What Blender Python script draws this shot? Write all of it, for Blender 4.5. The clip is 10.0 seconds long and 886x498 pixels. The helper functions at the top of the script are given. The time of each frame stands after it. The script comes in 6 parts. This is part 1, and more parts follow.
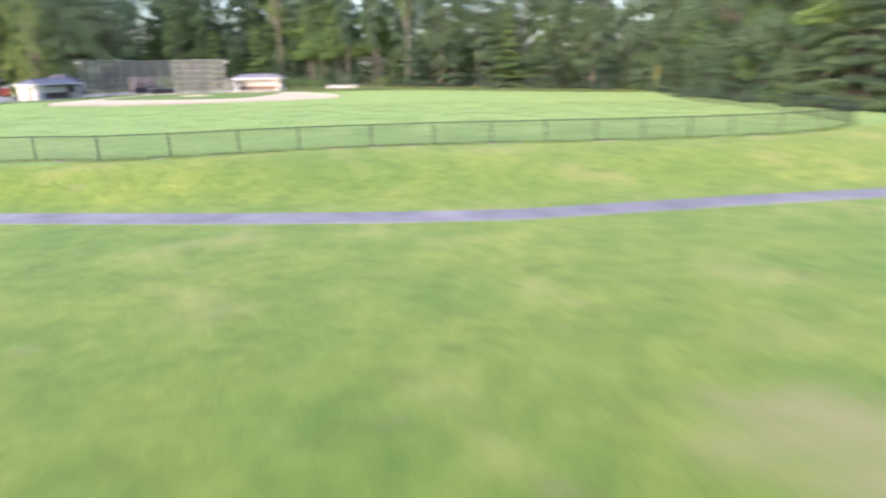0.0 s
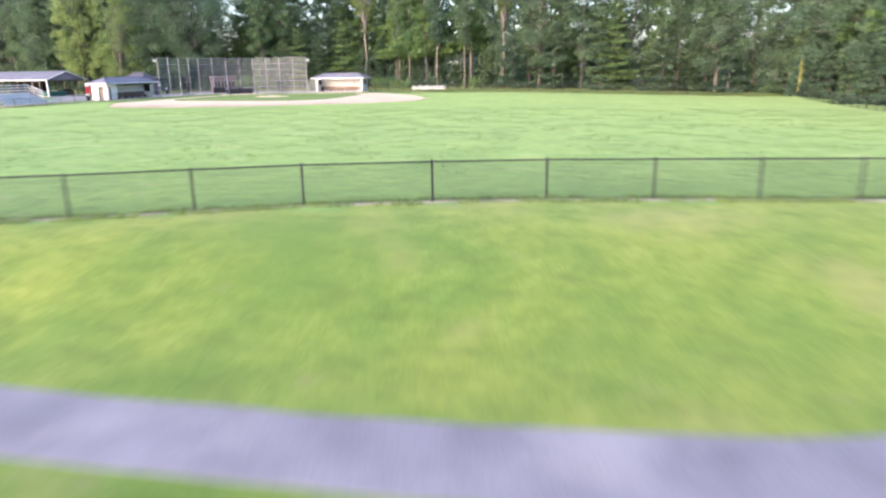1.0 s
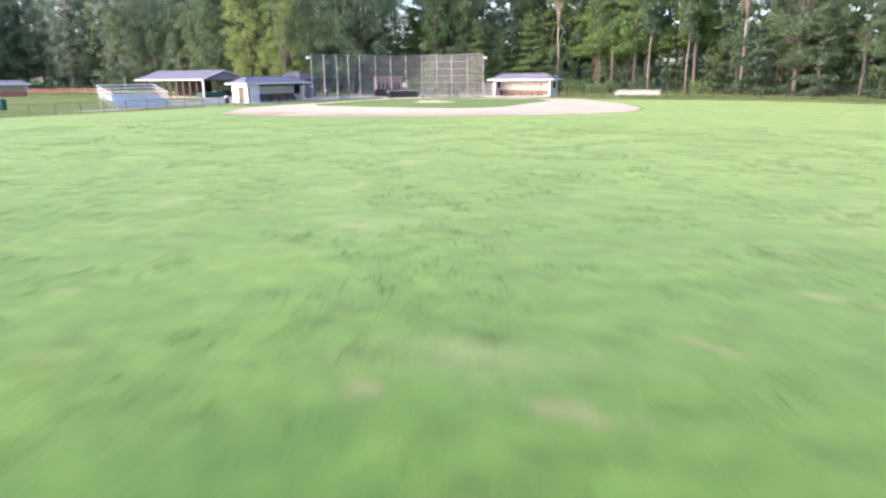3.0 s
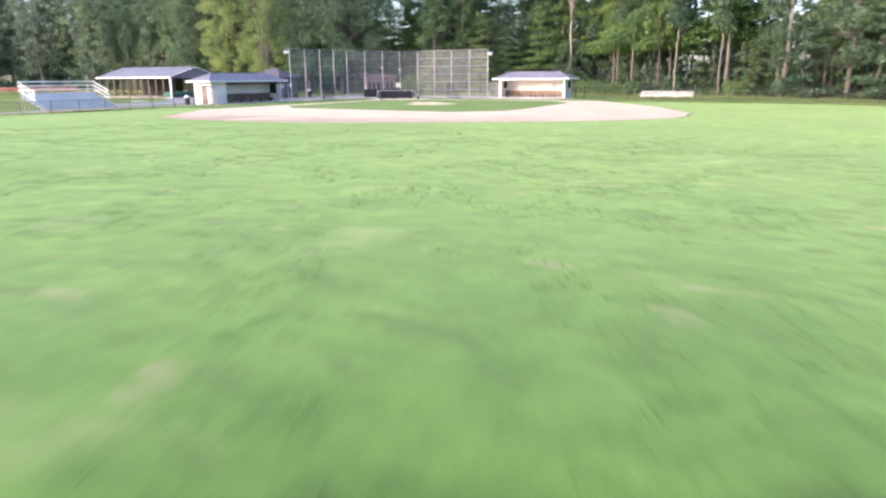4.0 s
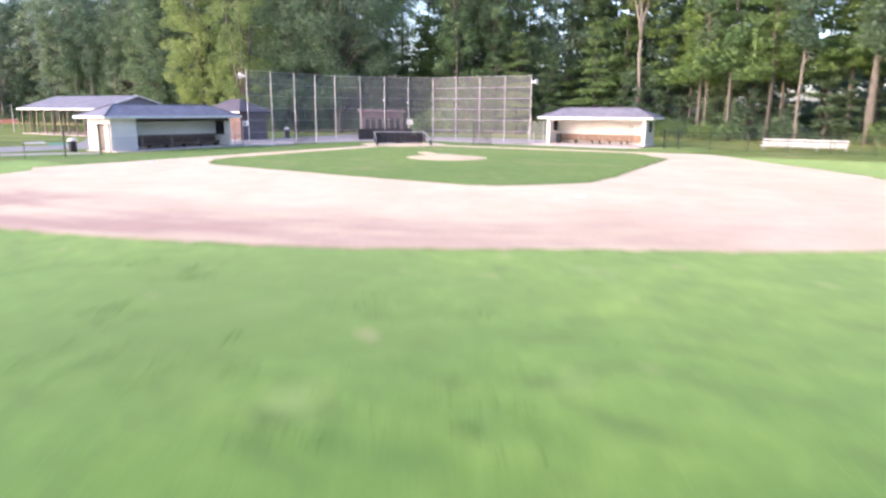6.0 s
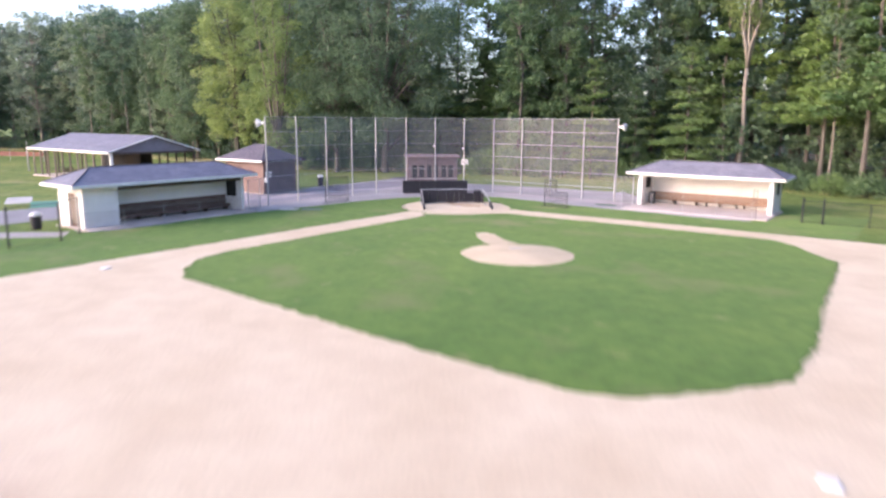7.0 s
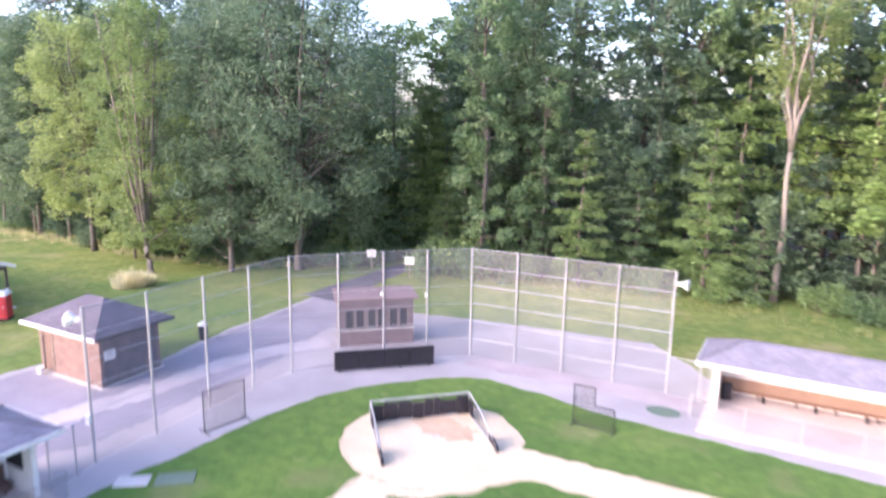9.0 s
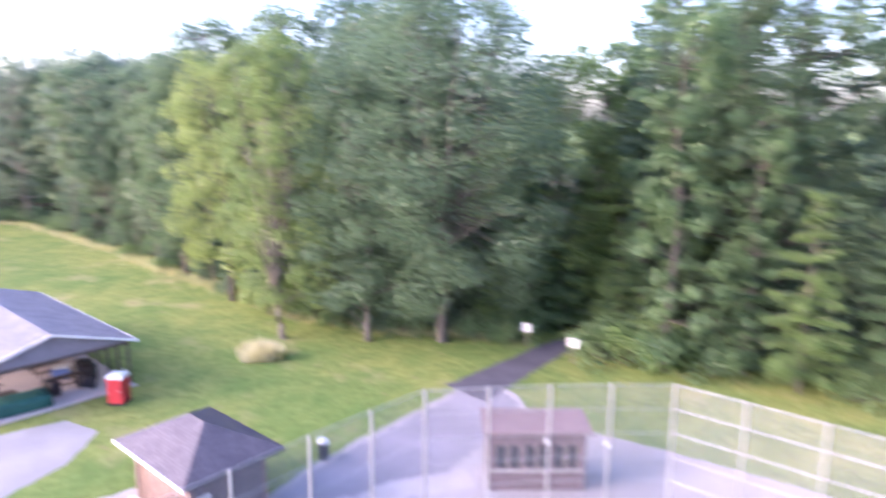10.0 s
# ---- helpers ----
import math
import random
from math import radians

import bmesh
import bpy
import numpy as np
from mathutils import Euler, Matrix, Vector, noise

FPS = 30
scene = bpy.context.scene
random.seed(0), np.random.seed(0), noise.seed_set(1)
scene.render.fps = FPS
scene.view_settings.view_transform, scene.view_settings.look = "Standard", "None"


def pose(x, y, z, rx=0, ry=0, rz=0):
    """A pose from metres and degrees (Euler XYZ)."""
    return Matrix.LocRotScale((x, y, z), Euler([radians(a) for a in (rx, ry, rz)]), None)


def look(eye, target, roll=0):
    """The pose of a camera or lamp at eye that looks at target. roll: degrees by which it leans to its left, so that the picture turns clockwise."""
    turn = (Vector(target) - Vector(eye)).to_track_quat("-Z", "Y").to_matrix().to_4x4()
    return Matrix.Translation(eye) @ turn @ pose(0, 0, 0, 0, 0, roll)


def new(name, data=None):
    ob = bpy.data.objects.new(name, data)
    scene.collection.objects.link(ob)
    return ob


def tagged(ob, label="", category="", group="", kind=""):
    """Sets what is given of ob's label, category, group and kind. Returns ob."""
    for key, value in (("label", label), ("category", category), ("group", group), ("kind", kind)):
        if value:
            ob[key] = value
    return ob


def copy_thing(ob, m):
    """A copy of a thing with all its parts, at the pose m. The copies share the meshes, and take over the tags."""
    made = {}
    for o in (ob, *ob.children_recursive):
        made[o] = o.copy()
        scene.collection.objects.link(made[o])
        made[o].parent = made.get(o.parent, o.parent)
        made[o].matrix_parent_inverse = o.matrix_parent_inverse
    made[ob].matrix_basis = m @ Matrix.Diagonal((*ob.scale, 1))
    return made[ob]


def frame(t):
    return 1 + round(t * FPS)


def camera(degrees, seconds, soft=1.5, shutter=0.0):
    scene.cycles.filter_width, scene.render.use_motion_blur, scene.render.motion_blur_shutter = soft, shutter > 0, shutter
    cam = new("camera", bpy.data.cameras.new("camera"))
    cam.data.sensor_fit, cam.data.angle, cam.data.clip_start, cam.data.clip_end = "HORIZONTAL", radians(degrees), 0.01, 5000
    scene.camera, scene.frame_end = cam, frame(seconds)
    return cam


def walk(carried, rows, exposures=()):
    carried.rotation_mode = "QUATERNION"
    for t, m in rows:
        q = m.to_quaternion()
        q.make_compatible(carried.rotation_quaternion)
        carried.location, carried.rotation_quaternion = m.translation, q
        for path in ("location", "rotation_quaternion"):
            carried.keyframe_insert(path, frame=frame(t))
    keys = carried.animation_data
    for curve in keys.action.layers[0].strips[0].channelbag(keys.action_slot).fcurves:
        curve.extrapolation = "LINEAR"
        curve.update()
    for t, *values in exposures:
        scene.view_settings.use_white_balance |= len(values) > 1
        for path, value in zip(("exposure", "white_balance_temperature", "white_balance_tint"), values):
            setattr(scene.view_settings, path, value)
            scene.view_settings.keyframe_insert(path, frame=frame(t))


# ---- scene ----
cam = camera(67.2, 10.0, 2.3, 0.7)
EXPOSURES = [(0, 1.90, 5900, 19), (1.5, 1.96, 5800, 21), (2.5, 1.96, 5850, 24), (4.5, 1.95, 5850, 21), (6.3, 1.98, 5900, 26), (7, 1.77, 5900, 27), (7.5, 1.81, 5900, 28), (8, 1.97, 5800, 29), (8.5, 2.18, 5750, 31), (9, 2.34, 5700, 32), (10, 2.56, 5600, 37)]
PATH = [
    (0, (1.044, -1.057, 4.328), (0.821, 0.859, 3.8), -1.1),
    (0.1, (0.896, 0.357, 4.318), (0.594, 2.262, 3.791), -1.1),
    (0.2, (0.741, 1.77, 4.305), (0.378, 3.666, 3.779), -1.1),
    (0.3, (0.574, 3.184, 4.289), (0.182, 5.074, 3.764), -1.1),
    (0.4, (0.386, 4.599, 4.266), (-0.022, 6.485, 3.742), -1.1),
    (0.5, (0.173, 6.014, 4.235), (-0.242, 7.899, 3.712), -1.1),
    (0.7, (-0.345, 8.842, 4.152), (-0.764, 10.727, 3.63), -1.02),
    (1, (-1.307, 13.044, 4.073), (-1.786, 14.915, 3.551), -0.9),
    (1.2, (-2.036, 15.798, 4.084), (-2.519, 17.667, 3.562), -0.86),
    (1.5, (-3.236, 19.936, 4.103), (-3.795, 21.785, 3.583), -0.8),
    (1.7, (-4.098, 22.742, 4.067), (-4.688, 24.582, 3.55), -0.72),
    (2, (-5.476, 26.854, 3.922), (-6.2, 28.646, 3.41), -0.6),
    (2.5, (-8.027, 33.05, 3.635), (-8.942, 34.754, 3.126), -0.8),
    (2.7, (-9.175, 35.423, 3.545), (-10.141, 37.1, 3.039), -0.75),
    (4, (-17.73, 51.053, 2.94), (-18.696, 52.731, 2.44), -0.4),
    (4.5, (-21.072, 57.491, 2.627), (-22.062, 59.157, 2.133), -0.2),
    (5, (-24.533, 64.027, 2.637), (-25.541, 65.686, 2.155), -0.1),
    (6.3, (-34.753, 80.335, 3.838), (-35.819, 81.983, 3.454), 0.25),
    (6.5, (-36.38, 82.634, 4.431), (-37.493, 84.253, 4.056), 0.3),
    (7, (-40.384, 88.002, 6.487), (-41.551, 89.582, 6.11), 0.4),
    (7.5, (-44.318, 92.734, 8.732), (-45.445, 94.342, 8.353), 0.5),
    (8, (-48.353, 96.931, 10.918), (-49.372, 98.608, 10.529), 0.7),
    (8.5, (-52.351, 101.208, 13.09), (-53.29, 102.927, 12.683), 0.8),
    (9, (-56.258, 105.141, 14.581), (-57.193, 106.864, 14.185), 0.9),
    (9.2, (-57.906, 106.789, 15.386), (-58.833, 108.515, 14.986), 0.98),
    (9.5, (-60.231, 109.342, 16.634), (-61.229, 111.024, 16.213), 1.1),
    (9.8, (-62.079, 111.876, 17.488), (-63.223, 113.463, 17.075), 0.62),
    (10, (-63.15, 113.551, 17.911), (-64.444, 115.026, 17.524), 0.3),
]
walk(cam, [(t, look(eye, target, roll)) for t, eye, target, roll in PATH], EXPOSURES)

# ---- world and sun ----
world = bpy.data.worlds.new("sky")
scene.world = world
world.use_nodes = True
wn = world.node_tree.nodes
sky = wn.new("ShaderNodeTexSky")
sky.sky_type, sky.sun_disc = "NISHITA", False
SUN_TO = Vector((-0.52, -0.80, 0.36)).normalized()      # towards the sun: low, behind the outfield
sky.sun_elevation = math.asin(SUN_TO.z)
sky.sun_rotation = math.atan2(SUN_TO.x, SUN_TO.y)
sky.air_density, sky.dust_density, sky.ozone_density = 1.0, 2.8, 1.0
wn["Background"].inputs["Strength"].default_value = 0.15
world.node_tree.links.new(sky.outputs["Color"], wn["Background"].inputs["Color"])
sun = new("sun", bpy.data.lights.new("sun", "SUN"))
sun.data.energy, sun.data.angle, sun.data.color = 0.45, radians(30), (1.0, 0.82, 0.60)
sun.matrix_world = look(SUN_TO * 200, (0, 0, 0))


# ---- materials ----
def shader(name, rough=0.8, metal=0.0):
    m = bpy.data.materials.new(name)
    m.use_nodes = True
    b = m.node_tree.nodes["Principled BSDF"]
    b.inputs["Roughness"].default_value, b.inputs["Metallic"].default_value = rough, metal
    return m, m.node_tree.nodes, m.node_tree.links, b


def noise_of(nodes, links, scale, detail=4.0, stretch=None, space="Object"):
    tex = nodes.new("ShaderNodeTexNoise")
    tex.inputs["Scale"].default_value, tex.inputs["Detail"].default_value = scale, detail
    co = nodes.new("ShaderNodeTexCoord")
    if stretch:
        mp = nodes.new("ShaderNodeMapping")
        mp.inputs["Scale"].default_value = stretch
        links.new(co.outputs[space], mp.inputs["Vector"])
        links.new(mp.outputs["Vector"], tex.inputs["Vector"])
    else:
        links.new(co.outputs[space], tex.inputs["Vector"])
    return tex.outputs["Fac"]


def ramp_of(nodes, links, fac, stops):
    r = nodes.new("ShaderNodeValToRGB")
    e = r.color_ramp.elements
    while len(e) < len(stops):
        e.new(0.5)
    for el, (p, c) in zip(e, stops):
        el.position, el.color = p, (*c, 1)
    links.new(fac, r.inputs["Fac"])
    return r.outputs["Color"]


def mix_of(nodes, links, fac, a, b, mode="MIX"):
    x = nodes.new("ShaderNodeMix")
    x.data_type, x.blend_type = "RGBA", mode
    for sock, v in ((x.inputs[0], fac), (x.inputs[6], a), (x.inputs[7], b)):
        if isinstance(v, (int, float)):
            sock.default_value = v
        elif isinstance(v, tuple):
            sock.default_value = (*v, 1)
        else:
            links.new(v, sock)
    return x.outputs[2]


def bump_to(nodes, links, bsdf, fac, dist, strength=1.0):
    b = nodes.new("ShaderNodeBump")
    b.inputs["Distance"].default_value, b.inputs["Strength"].default_value = dist, strength
    links.new(fac, b.inputs["Height"])
    links.new(b.outputs["Normal"], bsdf.inputs["Normal"])


def plain(name, dark, light, scale=6.0, rough=0.7, metal=0.0, bump=0.0, big=0.4, vary=0.0):
    """A surface of two tones, mottled at two scales, with fine relief."""
    m, n, l, b = shader(name, rough, metal)
    fine = noise_of(n, l, scale, 6)
    coarse = noise_of(n, l, big, 3)
    c1 = ramp_of(n, l, fine, [(0.3, dark), (0.7, light)])
    c2 = ramp_of(n, l, coarse, [(0.35, tuple(0.80 * v for v in dark)), (0.65, light)])
    col = mix_of(n, l, 0.45, c1, c2)
    if vary:
        info = n.new("ShaderNodeObjectInfo")
        v = ramp_of(n, l, info.outputs["Random"], [(0, (1 - vary,) * 3), (1, (1 + vary,) * 3)])
        col = mix_of(n, l, 1.0, col, v, "MULTIPLY")
    l.new(col, b.inputs["Base Color"])
    if bump:
        bump_to(n, l, b, fine, bump)
    return m


def grass_material(name, stops, dry, dry_at, patch=0.35, marks=0.0, sheen=0.0, bare=0.0, relief=0.5, worn=()):
    """Mown turf: blades, tufts and wide patches, with drier places and darker clumps."""
    m, n, l, b = shader(name, 0.9)
    blade = noise_of(n, l, 22, 5)
    tuft = noise_of(n, l, 1.7, 6)
    clump = noise_of(n, l, 5.5, 5)
    wide = noise_of(n, l, 0.09, 5)
    broad = noise_of(n, l, 0.45, 5)
    c = ramp_of(n, l, tuft, [(0.28, stops[0]), (0.5, stops[1]), (0.75, stops[2])])
    for fac, lo, hi in ((clump, (0.90, 0.91, 0.89), (1.08, 1.08, 1.07)), (blade, (0.88, 0.88, 0.87), (1.10, 1.10, 1.08)), (wide, (0.73, 0.88, 0.78), (1.22, 1.11, 1.05)), (broad, (0.75, 0.86, 0.80), (1.17, 1.09, 1.07))):
        c = mix_of(n, l, 1.0, c, ramp_of(n, l, fac, [(0.33, lo), (0.67, hi)]), "MULTIPLY")
    spot = ramp_of(n, l, noise_of(n, l, patch, 6), [(dry_at, (0, 0, 0)), (dry_at + 0.18, (0.8, 0.8, 0.8))])
    c = mix_of(n, l, spot, c, dry)
    if marks:
        dark = ramp_of(n, l, noise_of(n, l, 1.5, 7, (0.6, 1.3, 1.0)), [(0.57, (0, 0, 0)), (0.68, (marks, marks, marks))])
        c = mix_of(n, l, dark, c, tuple(0.66 * v for v in stops[0]))
    for wx, wy, wr, tone in worn:       # worn, dry places with ragged rims
        co = n.new("ShaderNodeTexCoord")
        d = n.new("ShaderNodeVectorMath")
        d.operation = "DISTANCE"
        d.inputs[1].default_value = (wx, wy, 0.0)
        l.new(co.outputs["Object"], d.inputs[0])
        jag = n.new("ShaderNodeMath")
        jag.operation = "MULTIPLY_ADD"
        jag.inputs[1].default_value = 2.2 * wr
        l.new(noise_of(n, l, 1.6 / wr, 6), jag.inputs[0])
        l.new(d.outputs["Value"], jag.inputs[2])
        rim = n.new("ShaderNodeMapRange")
        for k, v in ((1, 1.3 * wr), (2, 2.3 * wr), (3, 0.75), (4, 0.0)):
            rim.inputs[k].default_value = v
        l.new(jag.outputs[0], rim.inputs[0])
        c = mix_of(n, l, rim.outputs[0], c, tone)
    if bare:
        soil = ramp_of(n, l, noise_of(n, l, 0.8, 7, (0.7, 1.2, 1.0)), [(0.645, (0, 0, 0)), (0.70, (bare, bare, bare))])
        c = mix_of(n, l, soil, c, (0.225, 0.200, 0.098))
    l.new(c, b.inputs["Base Color"])
    b.inputs["Specular IOR Level"].default_value = 0.12
    b.inputs["Sheen Weight"].default_value, b.inputs["Sheen Roughness"].default_value = sheen, 0.6
    b.inputs["Sheen Tint"].default_value = (0.75, 0.95, 0.47, 1)
    bump_to(n, l, b, tuft, 0.05, relief)
    return m


def leaf_material(name, a, b_, c, clear=0.5, vary=True):
    """Leaves: hue varies from tree to tree and from leaf to leaf; some light passes through."""
    m, n, l, b = shader(name, 0.42)
    geo = n.new("ShaderNodeNewGeometry")
    info = n.new("ShaderNodeObjectInfo")
    leaf = ramp_of(n, l, geo.outputs["Random Per Island"], [(0, a), (0.55, b_), (1, c)])
    tree = ramp_of(n, l, info.outputs["Random"], [(0, (0.70, 0.78, 0.85)), (0.5, (1, 1, 1)), (1, (1.16, 1.14, 0.93))])
    clump = ramp_of(n, l, noise_of(n, l, 0.55, 3), [(0.32, (0.84, 0.86, 0.92)), (0.68, (1.16, 1.14, 1.05))])
    leaf = mix_of(n, l, 1.0, leaf, clump, "MULTIPLY")
    col = mix_of(n, l, 1.0, leaf, tree, "MULTIPLY") if vary else leaf
    l.new(col, b.inputs["Base Color"])
    b.inputs["Specular IOR Level"].default_value = 0.4
    t = n.new("ShaderNodeBsdfTranslucent")
    l.new(col, t.inputs["Color"])
    mx = n.new("ShaderNodeMixShader")
    mx.inputs[0].default_value = clear
    l.new(b.outputs[0], mx.inputs[1])
    l.new(t.outputs[0], mx.inputs[2])
    l.new(mx.outputs[0], n["Material Output"].inputs["Surface"])
    return m


def mesh_material(name, colour, wire, cell, rough=0.5, metal=0.0):
    """Woven wire or netting: thin crossing diagonals with open air between. Coordinates: u along, v up, in metres."""
    m, n, l, b = shader(name, rough, metal)
    b.inputs["Base Color"].default_value = (*colour, 1)
    uv = n.new("ShaderNodeUVMap")
    sep = n.new("ShaderNodeSeparateXYZ")
    l.new(uv.outputs[0], sep.inputs[0])
    hits = []
    for sign in (1, -1):
        s = n.new("ShaderNodeMath")
        s.operation = "MULTIPLY_ADD"
        s.inputs[1].default_value = sign
        l.new(sep.outputs[1], s.inputs[0])
        l.new(sep.outputs[0], s.inputs[2])
        f = n.new("ShaderNodeMath")
        f.operation = "PINGPONG"
        f.inputs[1].default_value = cell
        l.new(s.outputs[0], f.inputs[0])
        t = n.new("ShaderNodeMath")
        t.operation = "LESS_THAN"
        t.inputs[1].default_value = wire
        l.new(f.outputs[0], t.inputs[0])
        hits.append(t.outputs[0])
    mx = n.new("ShaderNodeMath")
    mx.operation = "MAXIMUM"
    l.new(hits[0], mx.inputs[0])
    l.new(hits[1], mx.inputs[1])
    l.new(mx.outputs[0], b.inputs["Alpha"])
    return m


def veil_material(name, colour, cover, rough=0.6):
    """Fine netting that stays far off: mostly open, its wires cover the given share, a little unevenly."""
    m, n, l, b = shader(name, rough)
    l.new(ramp_of(n, l, noise_of(n, l, 0.8, 4), [(0.3, tuple(0.85 * v for v in colour)), (0.7, tuple(1.1 * v for v in colour))]), b.inputs["Base Color"])
    l.new(ramp_of(n, l, noise_of(n, l, 0.35, 3), [(0.3, (0.85 * cover,) * 3), (0.7, (1.15 * cover,) * 3)]), b.inputs["Alpha"])
    return m


def brick_material(name, c1, c2, mortar):
    m, n, l, b = shader(name, 0.85)
    uv = n.new("ShaderNodeUVMap")
    tex = n.new("ShaderNodeTexBrick")
    tex.inputs["Color1"].default_value, tex.inputs["Color2"].default_value = (*c1, 1), (*c2, 1)
    tex.inputs["Mortar"].default_value = (*mortar, 1)
    tex.inputs["Scale"].default_value = 1.0
    tex.inputs["Brick Width"].default_value, tex.inputs["Row Height"].default_value = 0.4, 0.2
    tex.inputs["Mortar Size"].default_value = 0.012
    l.new(uv.outputs[0], tex.inputs["Vector"])
    c = mix_of(n, l, 1.0, tex.outputs["Color"], ramp_of(n, l, noise_of(n, l, 1.5, 5), [(0.3, (0.8, 0.8, 0.8)), (0.7, (1.15, 1.12, 1.1))]), "MULTIPLY")
    l.new(c, b.inputs["Base Color"])
    bump_to(n, l, b, tex.outputs["Fac"], -0.006)
    return m


def shingle_material(name, a, c):
    """Asphalt roof shingles in courses, with a faint glint of sky."""
    m, n, l, b = shader(name, 0.6)
    b.inputs["Specular IOR Level"].default_value = 0.3
    uv = n.new("ShaderNodeUVMap")
    tex = n.new("ShaderNodeTexBrick")
    tex.inputs["Color1"].default_value, tex.inputs["Color2"].default_value = (*a, 1), (*c, 1)
    tex.inputs["Mortar"].default_value = (*[0.6 * v for v in a], 1)
    tex.inputs["Scale"].default_value = 1.0
    tex.inputs["Brick Width"].default_value, tex.inputs["Row Height"].default_value = 0.3, 0.14
    tex.inputs["Mortar Size"].default_value = 0.006
    l.new(uv.outputs[0], tex.inputs["Vector"])
    g = ramp_of(n, l, noise_of(n, l, 60, 3), [(0.3, (0.8, 0.8, 0.8)), (0.7, (1.2, 1.2, 1.2))])
    w = ramp_of(n, l, noise_of(n, l, 0.7, 4), [(0.35, (0.85, 0.85, 0.87)), (0.65, (1.12, 1.1, 1.08))])
    c1 = mix_of(n, l, 1.0, tex.outputs["Color"], g, "MULTIPLY")
    l.new(mix_of(n, l, 1.0, c1, w, "MULTIPLY"), b.inputs["Base Color"])
    bump_to(n, l, b, tex.outputs["Fac"], -0.004)
    return m


LUSH_OUTFIELD = ((-41.0, 84.0, 4.6, (0.046, 0.112, 0.013)),)
WORN_BANK = ((5.2, 6.9, 1.9, (0.30, 0.25, 0.118)), (-7.6, 25.6, 2.3, (0.090, 0.162, 0.027)))
WORN_INFIELD = ((-62.4, 124.8, 1.6, (0.150, 0.135, 0.070)), (-60.7, 127.0, 1.0, (0.160, 0.140, 0.075)))
GRASS = grass_material("outfield_turf", [(0.050, 0.125, 0.016), (0.076, 0.168, 0.023), (0.118, 0.220, 0.038)], (0.215, 0.250, 0.095), 0.60, marks=0.85, sheen=0.24, bare=0.6, worn=LUSH_OUTFIELD)
BANK = grass_material("bank_turf", [(0.124, 0.177, 0.033), (0.162, 0.214, 0.041), (0.208, 0.254, 0.058)], (0.285, 0.256, 0.100), 0.55, 0.22, marks=0.5, bare=0.35, worn=WORN_BANK, sheen=0.12)
INFIELD = grass_material("infield_turf", [(0.044, 0.097, 0.015), (0.060, 0.124, 0.020), (0.084, 0.153, 0.028)], (0.140, 0.136, 0.060), 0.55, 0.22, marks=0.25, sheen=0.13, bare=0.4, relief=0.25, worn=WORN_INFIELD)
LAWN = grass_material("lawn_turf", [(0.144, 0.180, 0.056), (0.184, 0.223, 0.070), (0.230, 0.268, 0.096)], (0.34, 0.29, 0.15), 0.58, 0.2, marks=0.4, bare=0.45)
FOREST = plain("leaf_litter", (0.045, 0.036, 0.024), (0.085, 0.070, 0.042), 3.0, 1.0, bump=0.04)
FOREST.node_tree.nodes["Principled BSDF"].inputs["Specular IOR Level"].default_value = 0.05


